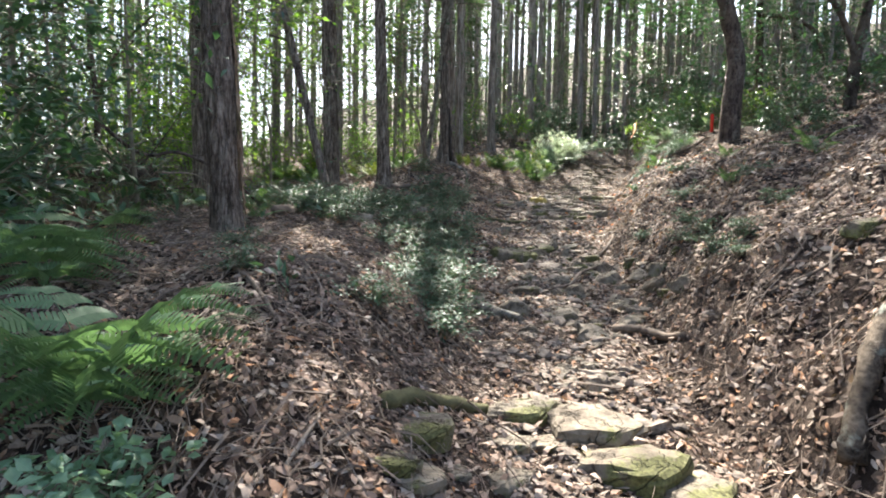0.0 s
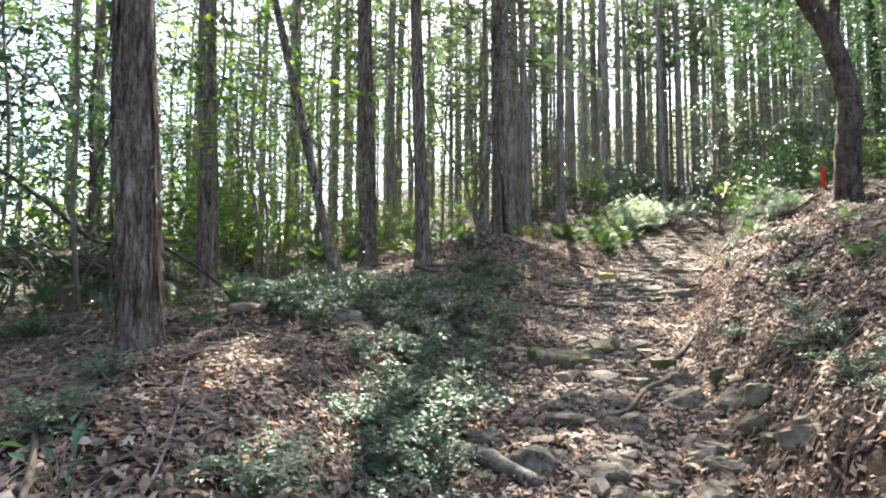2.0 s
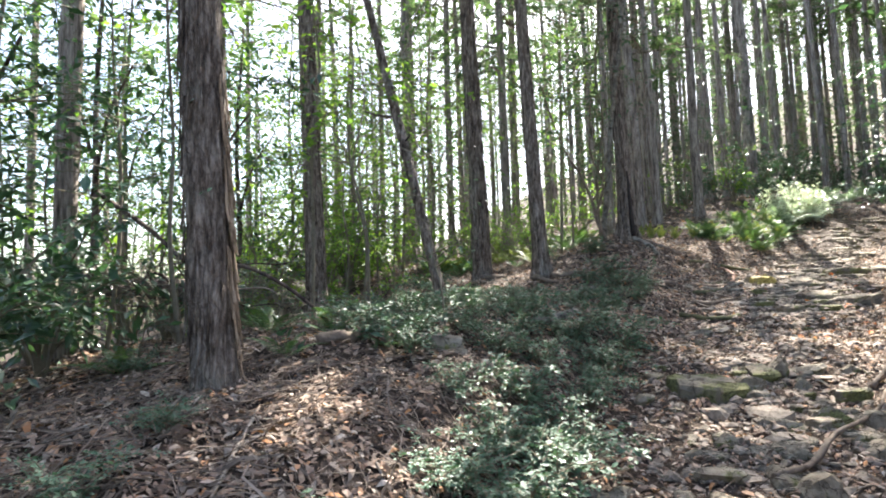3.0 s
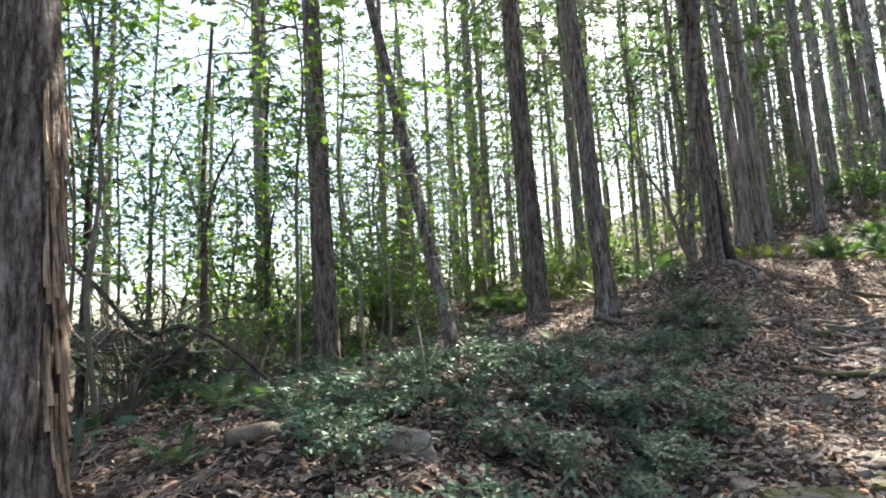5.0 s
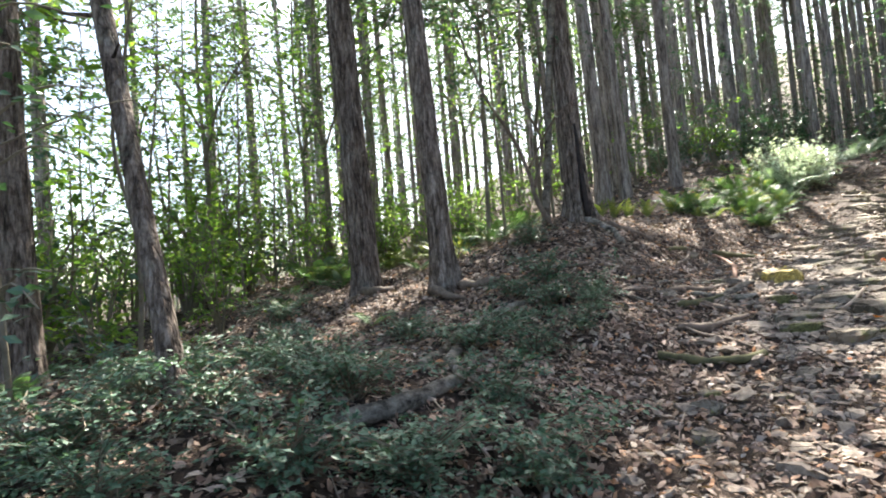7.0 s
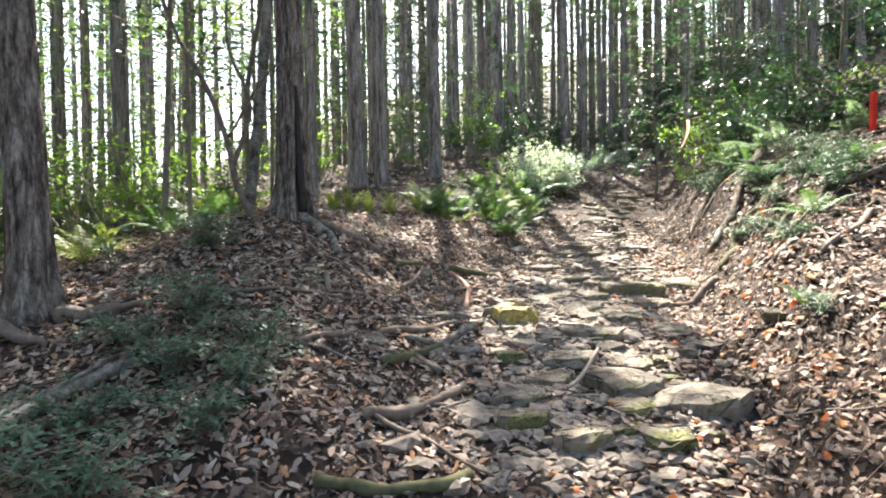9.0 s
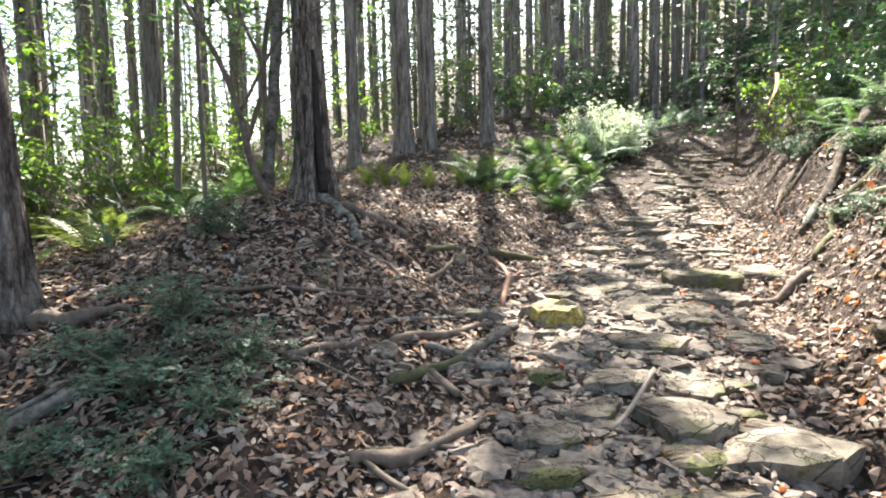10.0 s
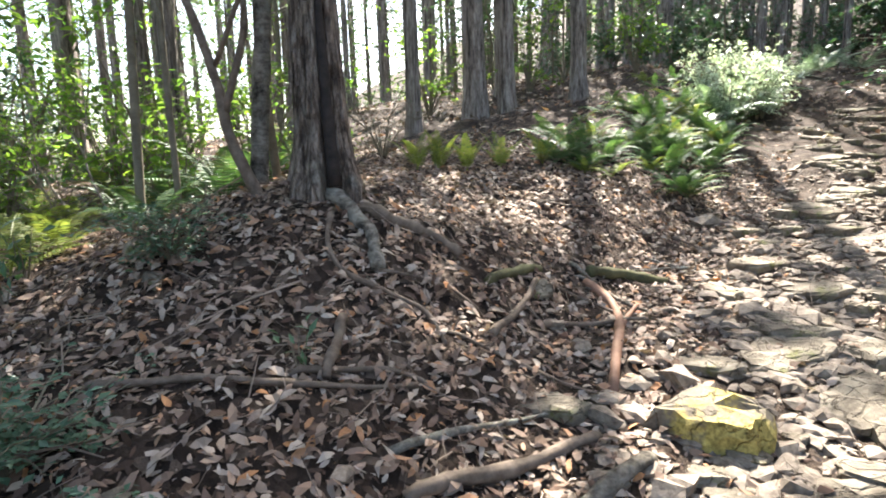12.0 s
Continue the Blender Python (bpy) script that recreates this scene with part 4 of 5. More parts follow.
# this tree and the next: last two limbs are unseen boughs added for shade
broadleaf(8.0, 11.2, [(.12, .07, [(0, 0, -.3), (.1, 0, 1.0), (.3, 0, 2.2), (.35, 0, 4.5)]), (.06, .03, [(.1, 0, 1.0), (-.3, 0, 1.9), (-.8, .1, 2.5), (-1.5, .1, 2.9)]), (.06, .02, [(.35, 0, 4.2), (-1.0, -.8, 5.4), (-2.6, -1.6, 6.0), (-4.0, -2.4, 6.2)]), (.05, .02, [(.35, 0, 4.4), (-.8, .4, 5.9), (-2.2, .6, 6.8), (-3.4, .6, 7.0)])], "dark forked broadleaf tree with added boughs that shade the bank", BARK_DARK, 304, 380, 1.6, 2.2, None, 20, .15)
broadleaf(9.2, 10.2, [(.12, .07, [(0, 0, -.3), (.1, 0, 1.5), (.4, 0, 3), (.6, 0, 5)]), (.06, .02, [(.55, 0, 4.6), (-1.0, -1.0, 5.6), (-3.0, -2.0, 6.0), (-5.2, -2.8, 6.0)]), (.05, .02, [(.5, 0, 4.2), (-.8, -2.0, 5.2), (-2.4, -3.6, 5.6), (-4.4, -4.6, 5.6)])], "dark leaning broadleaf tree with added boughs that shade the bank", BARK_DARK, 305, 420, 1.6, 2.6, None, 20, .15)
broadleaf(-.12, 12.48, [(.035, .014, [(0, 0, -.1), (-.18, 0, .3), (-.24, 0, .62), (-.4, 0, 1.1), (-.75, 0, 1.8), (-1.1, .1, 3.0)]), (.022, .01, [(-.2, 0, .45), (-.05, .02, 1.0), (-.25, .05, 1.6), (-.2, .1, 2.6)]), (.015, .006, [(-.24, 0, .7), (.15, -.1, 1.25), (.55, -.1, 1.5)])], "twisted bare understorey tree beside the old conifer", ROOT, 306, 16, .6, 1.7)
broadleaf(-3.1, 3.4, [(.09, .05, [(0, 0, -.2), (-.05, .1, 1.0), (.1, .1, 2.0), (.15, .1, 3.6)]), (.04, .015, [(0, .1, 1.2), (.5, -.1, 1.9), (1.0, -.2, 2.2)])], "shady broadleaf tree with drooping dark boughs", BARK_DARK, 307, 70, 1.1, 1.2)


for i, (x, y, h) in enumerate(((-4.6, 7.7, 4.2), (-5.7, 9.6, 5.0), (-4.3, 5.0, 4.0), (-5.6, 7.0, 5.2), (-3.4, 4.0, 3.6))):
    broadleaf(x, y, [(.05, .02, [(0, 0, -.2), (.1, 0, h * .3), (-.05, .1, h * .6), (.1, .1, h)]), (.025, .01, [(.05, 0, h * .35), (.5, -.2, h * .5), (1.0, -.3, h * .6)]), (.025, .01, [(0, 0, h * .45), (-.5, .2, h * .6), (-.9, .2, h * .75)])], "dark evergreen understorey tree in the shade", BARK_DARK, 320 + i, 80, 1.2, h * .28)
for i, (x, y, h) in enumerate(((-6.8, 12.6, 6.5), (-5.2, 12.4, 6.0), (-8.2, 15.4, 7.0), (-7.0, 8.6, 6.0), (-3.9, 13.6, 5.5), (-5.4, 15.4, 6.5), (-8.8, 11.0, 6.5), (-2.6, 17.6, 6.0))):
    broadleaf(x, y, [(.045, .015, [(0, 0, -.2), (.1, 0, h * .3), (-.05, .1, h * .6), (.1, .1, h)]), (.022, .01, [(.05, 0, h * .35), (.6, -.2, h * .5), (1.3, -.3, h * .6)]), (.022, .01, [(0, 0, h * .45), (-.6, .2, h * .6), (-1.3, .2, h * .75)])], "slim broadleaf tree with light green leaves", STEM, 340 + i, 95, 1.7, h * .2, FRESH if i % 2 else SPRAY)
for i, (x, y, h) in enumerate(((6.2, 15.8, 4.2), (6.8, 17.0, 5.0), (5.9, 17.8, 4.0), (7.5, 18.6, 5.0), (7.0, 14.6, 4.4), (1.6, 20.6, 4.0), (3.4, 22.0, 4.6), (.2, 21.4, 4.4), (5.2, 24.0, 4.6), (7.4, 25.0, 5.0), (9.4, 24.4, 5.0))):
    sapling(x, y, h, 295 + i, DARK_LEAF, DARK_SAP, .1, (0, 0), .12, 44, 20, .024)
sapling(-.3, 13.0, 5.4, 291, DARK_LEAF, DARK_SAP, .1, (.02, .0), .42, 50, 20, .03)
sapling(-.95, 12.5, 5.6, 290, DARK_LEAF, "evergreen sapling with layered dark leaves", .1, (.03, .03), .42, 46, 18, .03)


# ---- ferns ----
def frond_soup(length, pairs, width, arch, leaflets, seed):
    rnd = np.random.default_rng(seed)
    s = Soup()
    u = np.linspace(0, 1, 9)
    rach = np.stack([length * u * (1 - .15 * u), 0 * u, length * arch * (1.5 * u - 1.75 * u * u)], -1)
    s.add(*tube(rach, .004, .0012, 3))
    for i in range(pairs):
        q = .14 + .86 * i / pairs
        at = np.array([np.interp(q, u, rach[:, k]) for k in range(3)])
        ln = width * math.sin(min(1, q * 1.9 + .15) * math.pi / 2) * (1.04 - q) ** .75
        for sd in (-1, 1):
            d = np.array([.42, sd, -.12 + rnd.normal(0, .06)])
            d /= np.linalg.norm(d)
            if leaflets:
                for j in range(leaflets):
                    w = (j + .6) / leaflets
                    c = at + d * ln * w - np.array([0, 0, .5 * ln * w * w])
                    ll = ln * .15 * (1.05 - .8 * w * w)
                    e = ln / leaflets * .5
                    for g in (-1, 1):
                        o = np.array([-d[1] * g, d[0] * g, -.1]) + d * .35
                        s.add([c - d * e * 1.05, c + o * ll - d * e * .65, c + o * ll * .94 + d * e * .75, c + d * e * 1.05], [(0, 1, 2, 3)])
            else:
                h = ln * .055 + .003
                n = np.array([-d[1], d[0], 0])
                m = at + d * ln * .5 - (0, 0, .03 * ln)
                e = at + d * ln - (0, 0, .18 * ln)
                s.add([at - n * h * .7, at + n * h * .7, m + n * h, m - n * h, e], [(0, 1, 2, 3), (3, 2, 4)])
    return s


def fern(x, y, fronds, frond_meshes, s, label, tilt=(12, 45), group="ferns", category="fern", arc=(0, 360)):
    t = thing("fern", pose(x, y, z_at(x, y)), label, category, group)
    for i in range(fronds):
        o = part("frond", frond_meshes[i % len(frond_meshes)], t)
        a = arc[0] + (arc[1] - arc[0]) * (i + rng.random() * .7) / fronds
        o.matrix_basis = pose(0, 0, 0, 0, -rng.uniform(*tilt), a) @ Matrix.Scale(s * rng.uniform(.75, 1.15), 4)
    return t


def fronds(material, seed, length=.7, pairs=18, width=.17, arch=.3, leaflets=0):
    return [frond_soup(length, pairs, width, arch * k, leaflets, seed + i).mesh("frond", material) for i, k in enumerate((.7, 1.0, 1.3))]


F_GREEN, F_YELLOW, F_GREY = fronds(FERN, 400, .65, 22, .14), fronds(FERN_YELLOW, 410, .5, 18, .11), fronds(FERN_GREY, 420, .8, 18, .2)
F_BIG = fronds(FERN_BROAD, 430, .72, 5, .42, .35, 16)
fern(-1.5, 2.4, 13, F_BIG, 1.25, "large green fern with comb-like fronds over a dark hollow", (15, 50))
fern(-2.2, 3.2, 9, F_BIG, 1.1, "large green fern beside the hollow", (20, 55))
fern(-1.75, 1.95, 9, F_BIG, 1.0, "large arching fern beside the trail", (15, 45))
for i in range(64):
    u = rng.random()
    y = 14.3 + 6.5 * u
    x = float(np.interp(y, YS, LEFT_EDGE)) - rng.uniform(.1, 1.9)
    m = F_YELLOW if rng.random() < .35 else F_GREEN
    fern(x, y, 9, m, rng.uniform(.5, .88), "yellow-green fern along the trail's edge" if m is F_YELLOW else "green fern along the trail's edge", (4, 42), group="ferns at the trail's edge")
for i in range(34):
    y = rng.uniform(14.4, 18.2)
    x = float(np.interp(y, YS, LEFT_EDGE)) - rng.uniform(.15, 1.1)
    fern(x, y, 9, F_YELLOW if i % 4 == 0 else F_GREEN, rng.uniform(.55, .85), "low yellow-green fern beside the trail" if i % 4 == 0 else "low leafy green fern beside the trail", (8, 48), "ferns at the trail's edge")
for x, y in ((4.0, 18.4), (4.3, 18.9), (3.8, 18.9), (4.5, 19.5), (4.1, 19.6), (3.6, 18.0), (4.7, 20.2), (5.3, 21.2), (6.0, 21.8), (6.6, 22.4), (5.5, 22.2), (7.4, 22.8)):
    fern(x, y, 11, F_GREY, rng.uniform(.9, 1.35), "sunlit pale grey-green fern at the trail's bend", group="ferns at the bend")
for x, y in ((.54, 14.05), (.75, 14.2), (.35, 14.15), (1.0, 14.4), (1.35, 14.6)):
    fern(x, y, 7, F_YELLOW, .8, "bright yellow fern tuft behind the old conifer", (45, 75), "yellow ferns")
for i in range(44):
    x, y = rng.uniform(-4.6, -.6), rng.uniform(11.9, 15.8)
    fern(x, y, 9, F_YELLOW if rng.random() < .65 else F_GREEN, rng.uniform(.7, 1.25), "backlit yellow-green fern on the falling slope", group="ferns on the slope")
for x, y in ((-2.6, 11.6), (-2.9, 10.9), (-3.3, 11.6), (-1.6, 11.7), (-3.0, 9.6), (-2.2, 8.8), (-1.4, 9.9), (-2.8, 7.9), (-3.2, 7.0), (-2.6, 6.4), (-1.9, 6.3), (-3.8, 8.8), (-4.2, 7.6), (-2.7, 5.0)):
    fern(x, y, 7, F_GREEN, rng.uniform(.5, .85), "low green fern among the shrubs", group="ferns on the bank")
for x, y, s in ((3.62, 10.55, .4), (4.1, 8.2, .6), (3.3, 6.6, .6), (3.7, 5.7, .7), (4.4, 7.0, .7), (-1.75, 5.45, .55), (-1.2, 5.95, .5)):
    fern(x, y, 6, F_GREEN, s, "small green fern in the leaf litter", group="ferns on the bank")
PLANT = [bush_meshes(150 + i, 3, .3, .12, .13, 4, DARK_LEAF, .35, forks=0, droop=.3) for i in range(2)]
for x, y, s in ((-2.45, 5.35, 1.3), (-.95, 3.3, .8), (.56, 11.38, .55), (-1.85, 5.6, .9), (-1.2, 5.9, .8), (-.95, 11.6, .7), (-1.15, 11.9, .9), (-2.9, 5.3, 1.0), (-1.1, 1.9, .6)):
    bush(PLANT[int(abs(x) * 10) % 2], "seedling", x, y, s, "seedling with a few long green leaves", "seedling", "seedlings")
TANGLE = [bush_meshes(170 + i, 9, .9, .7, .04, 2, DARK_LEAF, .4, forks=6, droop=.5) for i in range(2)]
for i, (x, y, sz) in enumerate(((-3.4, 6.2, 1.0), (-4.0, 6.6, 1.2), (-4.9, 6.2, 1.2), (-3.7, 7.4, 1.1), (-5.4, 7.4, 1.3), (-2.9, 7.0, .8), (-4.4, 8.6, 1.0), (-5.8, 5.8, 1.4), (-.9, 14.6, .9), (-1.9, 12.9, .8), (-.2, 15.0, .9), (5.4, 13.4, .7), (5.0, 12.6, .6), (6.2, 12.0, .8))):
    bush(TANGLE[i % 2], "bare_thicket", x, y, sz, "tangle of thin brown leafless twigs", "thicket", "thickets")
for i in range(34):
    y = rng.uniform(11.3, 17)
    x = float(np.interp(y, YS, RIGHT_EDGE)) + rng.uniform(.9, 2.3)
    x += 1.1 * (math.hypot(x - 5.85, y - 12.5) < .8)
    fern(x, y, 7, F_GREEN if i % 3 else F_GREY, rng.uniform(.6, .95), "green fern hanging over the steep bank", (-5, 40), "ferns on the bank")
for i in range(14):
    y = rng.uniform(12.2, 17)
    x = float(np.interp(y, YS, RIGHT_EDGE)) + rng.uniform(1.0, 2.4)
    x += 1.1 * (math.hypot(x - 5.85, y - 12.5) < .8)
    bush(LOW[i % 4] if i % 2 else GREEN[i % 3], "low_shrub" if i % 2 else "green_bush", x, y, rng.uniform(.5, .9), "leafy green shrub on the steep bank", "shrub", "shrubs on the steep bank")
# near-white leaf colour carries the full sunlight on the bush at the bend
SUN_WHITE_LEAF = leaf_material("sun_whitened_leaves", [(0.45, 0.51, 0.42), (0.55, 0.6, 0.52), (0.38, 0.45, 0.36)], 0.35, 0.3, 0.6)
SUN_WHITE_BUSH = bush_meshes(165, 10, .9, .6, .07, 20, SUN_WHITE_LEAF, .45, forks=4, droop=.5)
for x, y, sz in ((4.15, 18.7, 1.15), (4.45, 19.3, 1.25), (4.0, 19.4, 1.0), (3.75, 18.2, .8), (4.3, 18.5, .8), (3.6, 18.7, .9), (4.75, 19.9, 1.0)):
    bush(SUN_WHITE_BUSH, "sun_white_bush", x, y, sz, "bush with leaves coloured near-white for full sun", "bush", "bushes at the bend")
sapling(-1.02, 6.6, 1.9, 281, DARK_LEAF, "thin forked sapling rising from the shrubs", .06, (-.16, .05), .25, 16, 10, .01)
sapling(-2.2, 7.5, 4.4, 282, FRESH, GREEN_SAP, .11, (-.06, .02), .3, 30, 16, .016)
ROUND_LEAF = leaf_material("round_pale_leaves", [(0.15, 0.25, 0.15), (0.2, 0.31, 0.19), (0.12, 0.21, 0.12)], 0.3, 0.4, 0.5)
NEAR_BUSH = bush_meshes(160, 9, .4, .34, .06, 15, ROUND_LEAF, .72, forks=3)
bush(NEAR_BUSH, "round_leaf_shrub", -1.2, 2.0, 1.05, "round-leaved pale green shrub beside the trail", "shrub")


# ---- roots, logs and branches on the ground ----
def ground_line(pts, lift, steps=6):
    line = smooth_line([(x, y, 0) for x, y in pts], steps)
    line[:, 2] = land(line[:, 0], line[:, 1]) + lift
    k = np.array([.25, .5, .25])
    for i in range(2):
        line[1:-1, 2] = np.convolve(line[:, 2], k, mode="valid")
    return line


def lying(name, pts, r0, r1, material, label, category, lift=None, group="", ends=0.0, sides=9):
    line = ground_line(pts, r0 * .45 + .014 if lift is None else lift + .01)
    line[0, 2] -= ends
    line[-1, 2] -= ends
    k = len(line)
    q = rng.uniform(0, 99)
    u = np.linspace(0, 1, k) * max(2, k / 4)
    line[1:-1, :2] += .8 * r0 * np.stack([value_noise(u, u * 0 + q, 3) - .5, value_noise(u, u * 0 + q, 4) - .5], -1)[1:-1]
    line[1:-1, 2] += .5 * r0 * (value_noise(u * 1.3, u * 0 + q, 5) - .5)[1:-1]
    s = Soup()
    tv, tf = tube(line, r0, r1, sides, .1, rng)
    tv = (tv.reshape(k, sides, 3) - line[:, None]) * (.72 + .56 * value_noise(u * 2, u * 0 + q, 6))[:, None, None] + line[:, None]
    s.add(tv.reshape(-1, 3), tf)
    return tagged(new(name, s.mesh(name, material, True)), label, category, group)


def root(pts, r0, r1, material, label):
    return lying("tree_root", pts, r0, r1, material, label, "root", None, "exposed roots", .02)


root([(.30, 12.42), (.39, 12.11), (.55, 11.96), (.86, 11.96), (1.01, 11.83)], .016, .01, ROOT, "thin winding exposed root")
root([(.24, 12.52), (.44, 12.36), (.57, 12.2), (.65, 12.06)], .045, .03, ROOT_GREY, "thick pale root at the old conifer's foot")
root([(.45, 12.45), (.63, 12.4), (.81, 12.45), (.98, 12.43)], .04, .02, ROOT, "brown root spreading from the old conifer")
root([(1.63, 12.87), (1.78, 12.64), (1.70, 11.91)], .022, .026, ROOT_RED, "smooth reddish root in the leaf litter")
root([(1.78, 12.45), (1.92, 12.85)], .02, .014, ROOT_RED, "forked reddish bare root")
root([(1.65, 13.0), (1.87, 13.15), (2.13, 13.15)], .035, .03, MOSSY, "moss-covered root at the trail's edge")
root([(1.12, 12.36), (1.22, 12.52), (1.37, 12.77)], .03, .025, MOSSY, "short mossy exposed root")
root([(1.18, 12.04), (1.29, 12.31), (1.36, 12.61)], .022, .016, ROOT, "brown root across the litter")
root([(1.02, 11.08), (1.23, 11.25), (1.50, 11.46), (1.62, 11.60)], .027, .02, ROOT, "thick brown root above the stones")
root([(.55, 10.64), (.71, 10.77), (.88, 10.89)], .024, .02, ROOT, "half-buried reddish root in litter")
root([(1.21, 11.13), (1.41, 11.07), (1.56, 10.86), (1.69, 10.85)], .022, .028, ROOT_GREY, "grey bare root beside the steps")
root([(1.45, 11.0), (1.59, 11.22), (1.78, 11.43)], .038, .026, ROOT_GREY, "smooth thick grey root beside the steps")
root([(1.07, 10.68), (1.25, 10.84), (1.47, 10.97)], .034, .028, MOSSY, "short mossy buried log root")
root([(1.0, 10.05), (1.2, 10.1), (1.45, 10.3), (1.55, 10.4)], .035, .02, ROOT, "dark arched root beside the steps")
root([(4.01, 12.16), (4.3, 12.45), (4.45, 12.7), (4.85, 12.8), (5.2, 13.1)], .022, .045, MOSSY, "long mossy root down the bank")
root([(4.3, 12.85), (4.6, 13.1), (4.87, 13.35), (5.15, 13.6), (5.5, 13.9)], .035, .065, LICHEN, "thick mossy root down the steep bank")
root([(4.75, 12.2), (5.1, 12.45), (5.5, 12.7), (5.9, 13.1)], .025, .05, MOSSY, "mossy root below the red stake")
root([(4.55, 11.6), (4.85, 11.75), (5.3, 11.7), (5.7, 11.9)], .015, .035, LICHEN, "pale lichened root on the steep bank")
root([(4.6, 13.9), (4.9, 14.3), (5.3, 14.6)], .02, .04, ROOT, "dark root hanging from the steep bank")
root([(3.91, 12.06), (3.64, 11.97), (3.5, 11.98), (3.32, 11.85)], .035, .02, ROOT, "dark root across the trail's edge")
root([(3.89, 11.18), (4.05, 11.3), (4.22, 11.5)], .022, .03, ROOT_GREY, "pale root hanging on the bank")
root([(4.2, 11.75), (4.45, 11.95), (4.6, 11.85), (4.95, 12.0), (5.3, 12.25)], .018, .04, MOSSY, "green mossy root on the bank")
root([(4.0, 10.9), (4.3, 11.0), (4.7, 11.3)], .02, .03, ROOT, "thin root on the bank")
root([(1.39, 4.61), (1.6, 4.45), (1.68, 3.98)], .04, .025, ROOT, "dark root across the trail")
root([(.19, 5.11), (.41, 4.99), (.64, 4.76)], .07, .04, ROOT_GREY, "stout grey root at the bank's foot")
root([(-.15, 10.24), (-.42, 9.70), (-.39, 8.9), (-.2, 8.4), (-.35, 8.0), (-.6, 7.8)], .03, .045, ROOT_GREY, "winding pale root on the bank")
root([(-1.1, 10.6), (-.9, 10.45), (-.7, 10.4)], .06, .02, ROOT, "root at a conifer's foot")
root([(-.85, 10.75), (-.6, 10.75), (-.4, 10.9)], .06, .02, ROOT, "root at a conifer's foot")
root([(-2.0, 11.0), (-1.8, 10.85), (-1.6, 10.9)], .06, .02, ROOT, "root at a conifer's foot")
root([(2.05, 7.3), (2.4, 7.9), (2.5, 8.8)], .02, .015, ROOT, "root along the bank's foot")
for i in range(26):
    y = rng.uniform(10.6, 15.4)
    x = float(np.interp(y, YS, RIGHT_EDGE)) + rng.uniform(.15, 1.0)
    d, a = rng.uniform(.15, .4), rng.uniform(-1.6, 1.6)
    root([(x, y), (x + d * math.cos(a) + .05, y + d * math.sin(a)), (x + d * 2 * math.cos(a), y + d * 1.7 * math.sin(a) + .08)], rng.uniform(.006, .016), rng.uniform(.008, .022), (MOSSY, ROOT, ROOT)[i % 3], "thin exposed root on the steep bank")
for i in range(16):
    y = rng.uniform(9.6, 13.6)
    x = float(np.interp(y, YS, LEFT_EDGE)) - rng.uniform(.05, 1.0)
    a = rng.uniform(-.8, .8)
    d = rng.uniform(.15, .4)
    root([(x, y), (x + d * math.cos(a), y + d * math.sin(a) + .04), (x + 2 * d * math.cos(a), y + 2 * d * math.sin(a))], rng.uniform(.008, .02), .006, ROOT if i % 3 else ROOT_GREY, "thin root in the leaf litter")


def branch(pts, r0, r1, label, material=TWIG, lift=None):
    return lying("fallen_branch", pts, r0, r1, material, label, "branch", lift, "fallen branches", 0, 7)


branch([(-.05, 11.07), (.19, 11.16), (.51, 11.24), (.96, 11.52)], .018, .01, "long thin fallen branch", ROOT)
branch([(.60, 11.72), (.62, 11.55), (.66, 11.38)], .024, .018, "short broken grey branch end", ROOT)
branch([(1.24, 10.89), (1.42, 10.63)], .025, .02, "short dead brown stick", ROOT)
branch([(-.44, 8.53), (-.51, 8.93), (-.50, 9.64), (-.22, 10.32)], .03, .012, "long pale fallen branch down the bank", ROOT_GREY)
branch([(.84, 9.60), (1.15, 9.59), (1.49, 9.65)], .032, .024, "mossy broken branch on leaves", MOSSY)
branch([(2.07, 10.22), (2.42, 10.77)], .012, .015, "pale stick on the stone steps", TWIG, .06)
branch([(1.14, 5.78), (1.35, 5.95), (1.55, 6.26), (1.9, 6.75), (2.08, 7.15)], .02, .01, "dead stick across the stony trail", ROOT, .05)
branch([(2.0, 3.56), (2.25, 3.41), (2.6, 3.35)], .012, .008, "dead stick on the bank", ROOT)
branch([(-.65, 2.19), (-.54, 2.66)], .008, .006, "thin twig on the bank")
branch([(-1.35, 4.68), (-.83, 3.68), (-.71, 3.24)], .009, .005, "thin curved twig on the bank")
branch([(1.62, 2.3), (1.79, 2.46), (2.0, 2.6)], .048, .042, "lichen-spotted log at the bank's foot", LICHEN, .05)
branch([(-.32, 2.76), (-.04, 3.06), (.22, 3.21)], .04, .03, "mossy branch beside the slabs", MOSSY)
branch([(2.02, 3.62), (2.25, 3.66), (2.51, 3.8)], .01, .006, "thin dead stick on the bank", ROOT)
branch([(-1.67, 5.7), (-1.57, 5.95), (-1.62, 6.4)], .06, .05, "rotting log under the shrubs", ROOT)
branch([(-3.1, 7.4), (-2.2, 7.2), (-1.4, 7.1)], .018, .012, "long dead branch among the shrubs", TWIG, .12)
branch([(-1.5, 3.75), (-1.2, 3.45), (-.9, 3.05)], .02, .01, "broken pale branch on leaves", ROOT, .02)
for i in range(90):
    x, y = rng.uniform(-3.6, 4.5), rng.uniform(2, 14.5)
    if on_trail(x, y) > .5 and i % 4:
        continue
    a, ln = rng.uniform(0, 6.28), rng.uniform(.15, .5)
    branch([(x, y), (x + ln * .5 * math.cos(a) + .03, y + ln * .5 * math.sin(a)), (x + ln * math.cos(a), y + ln * math.sin(a))], rng.uniform(.003, .009), .003, "thin dead twig on the fallen leaves")

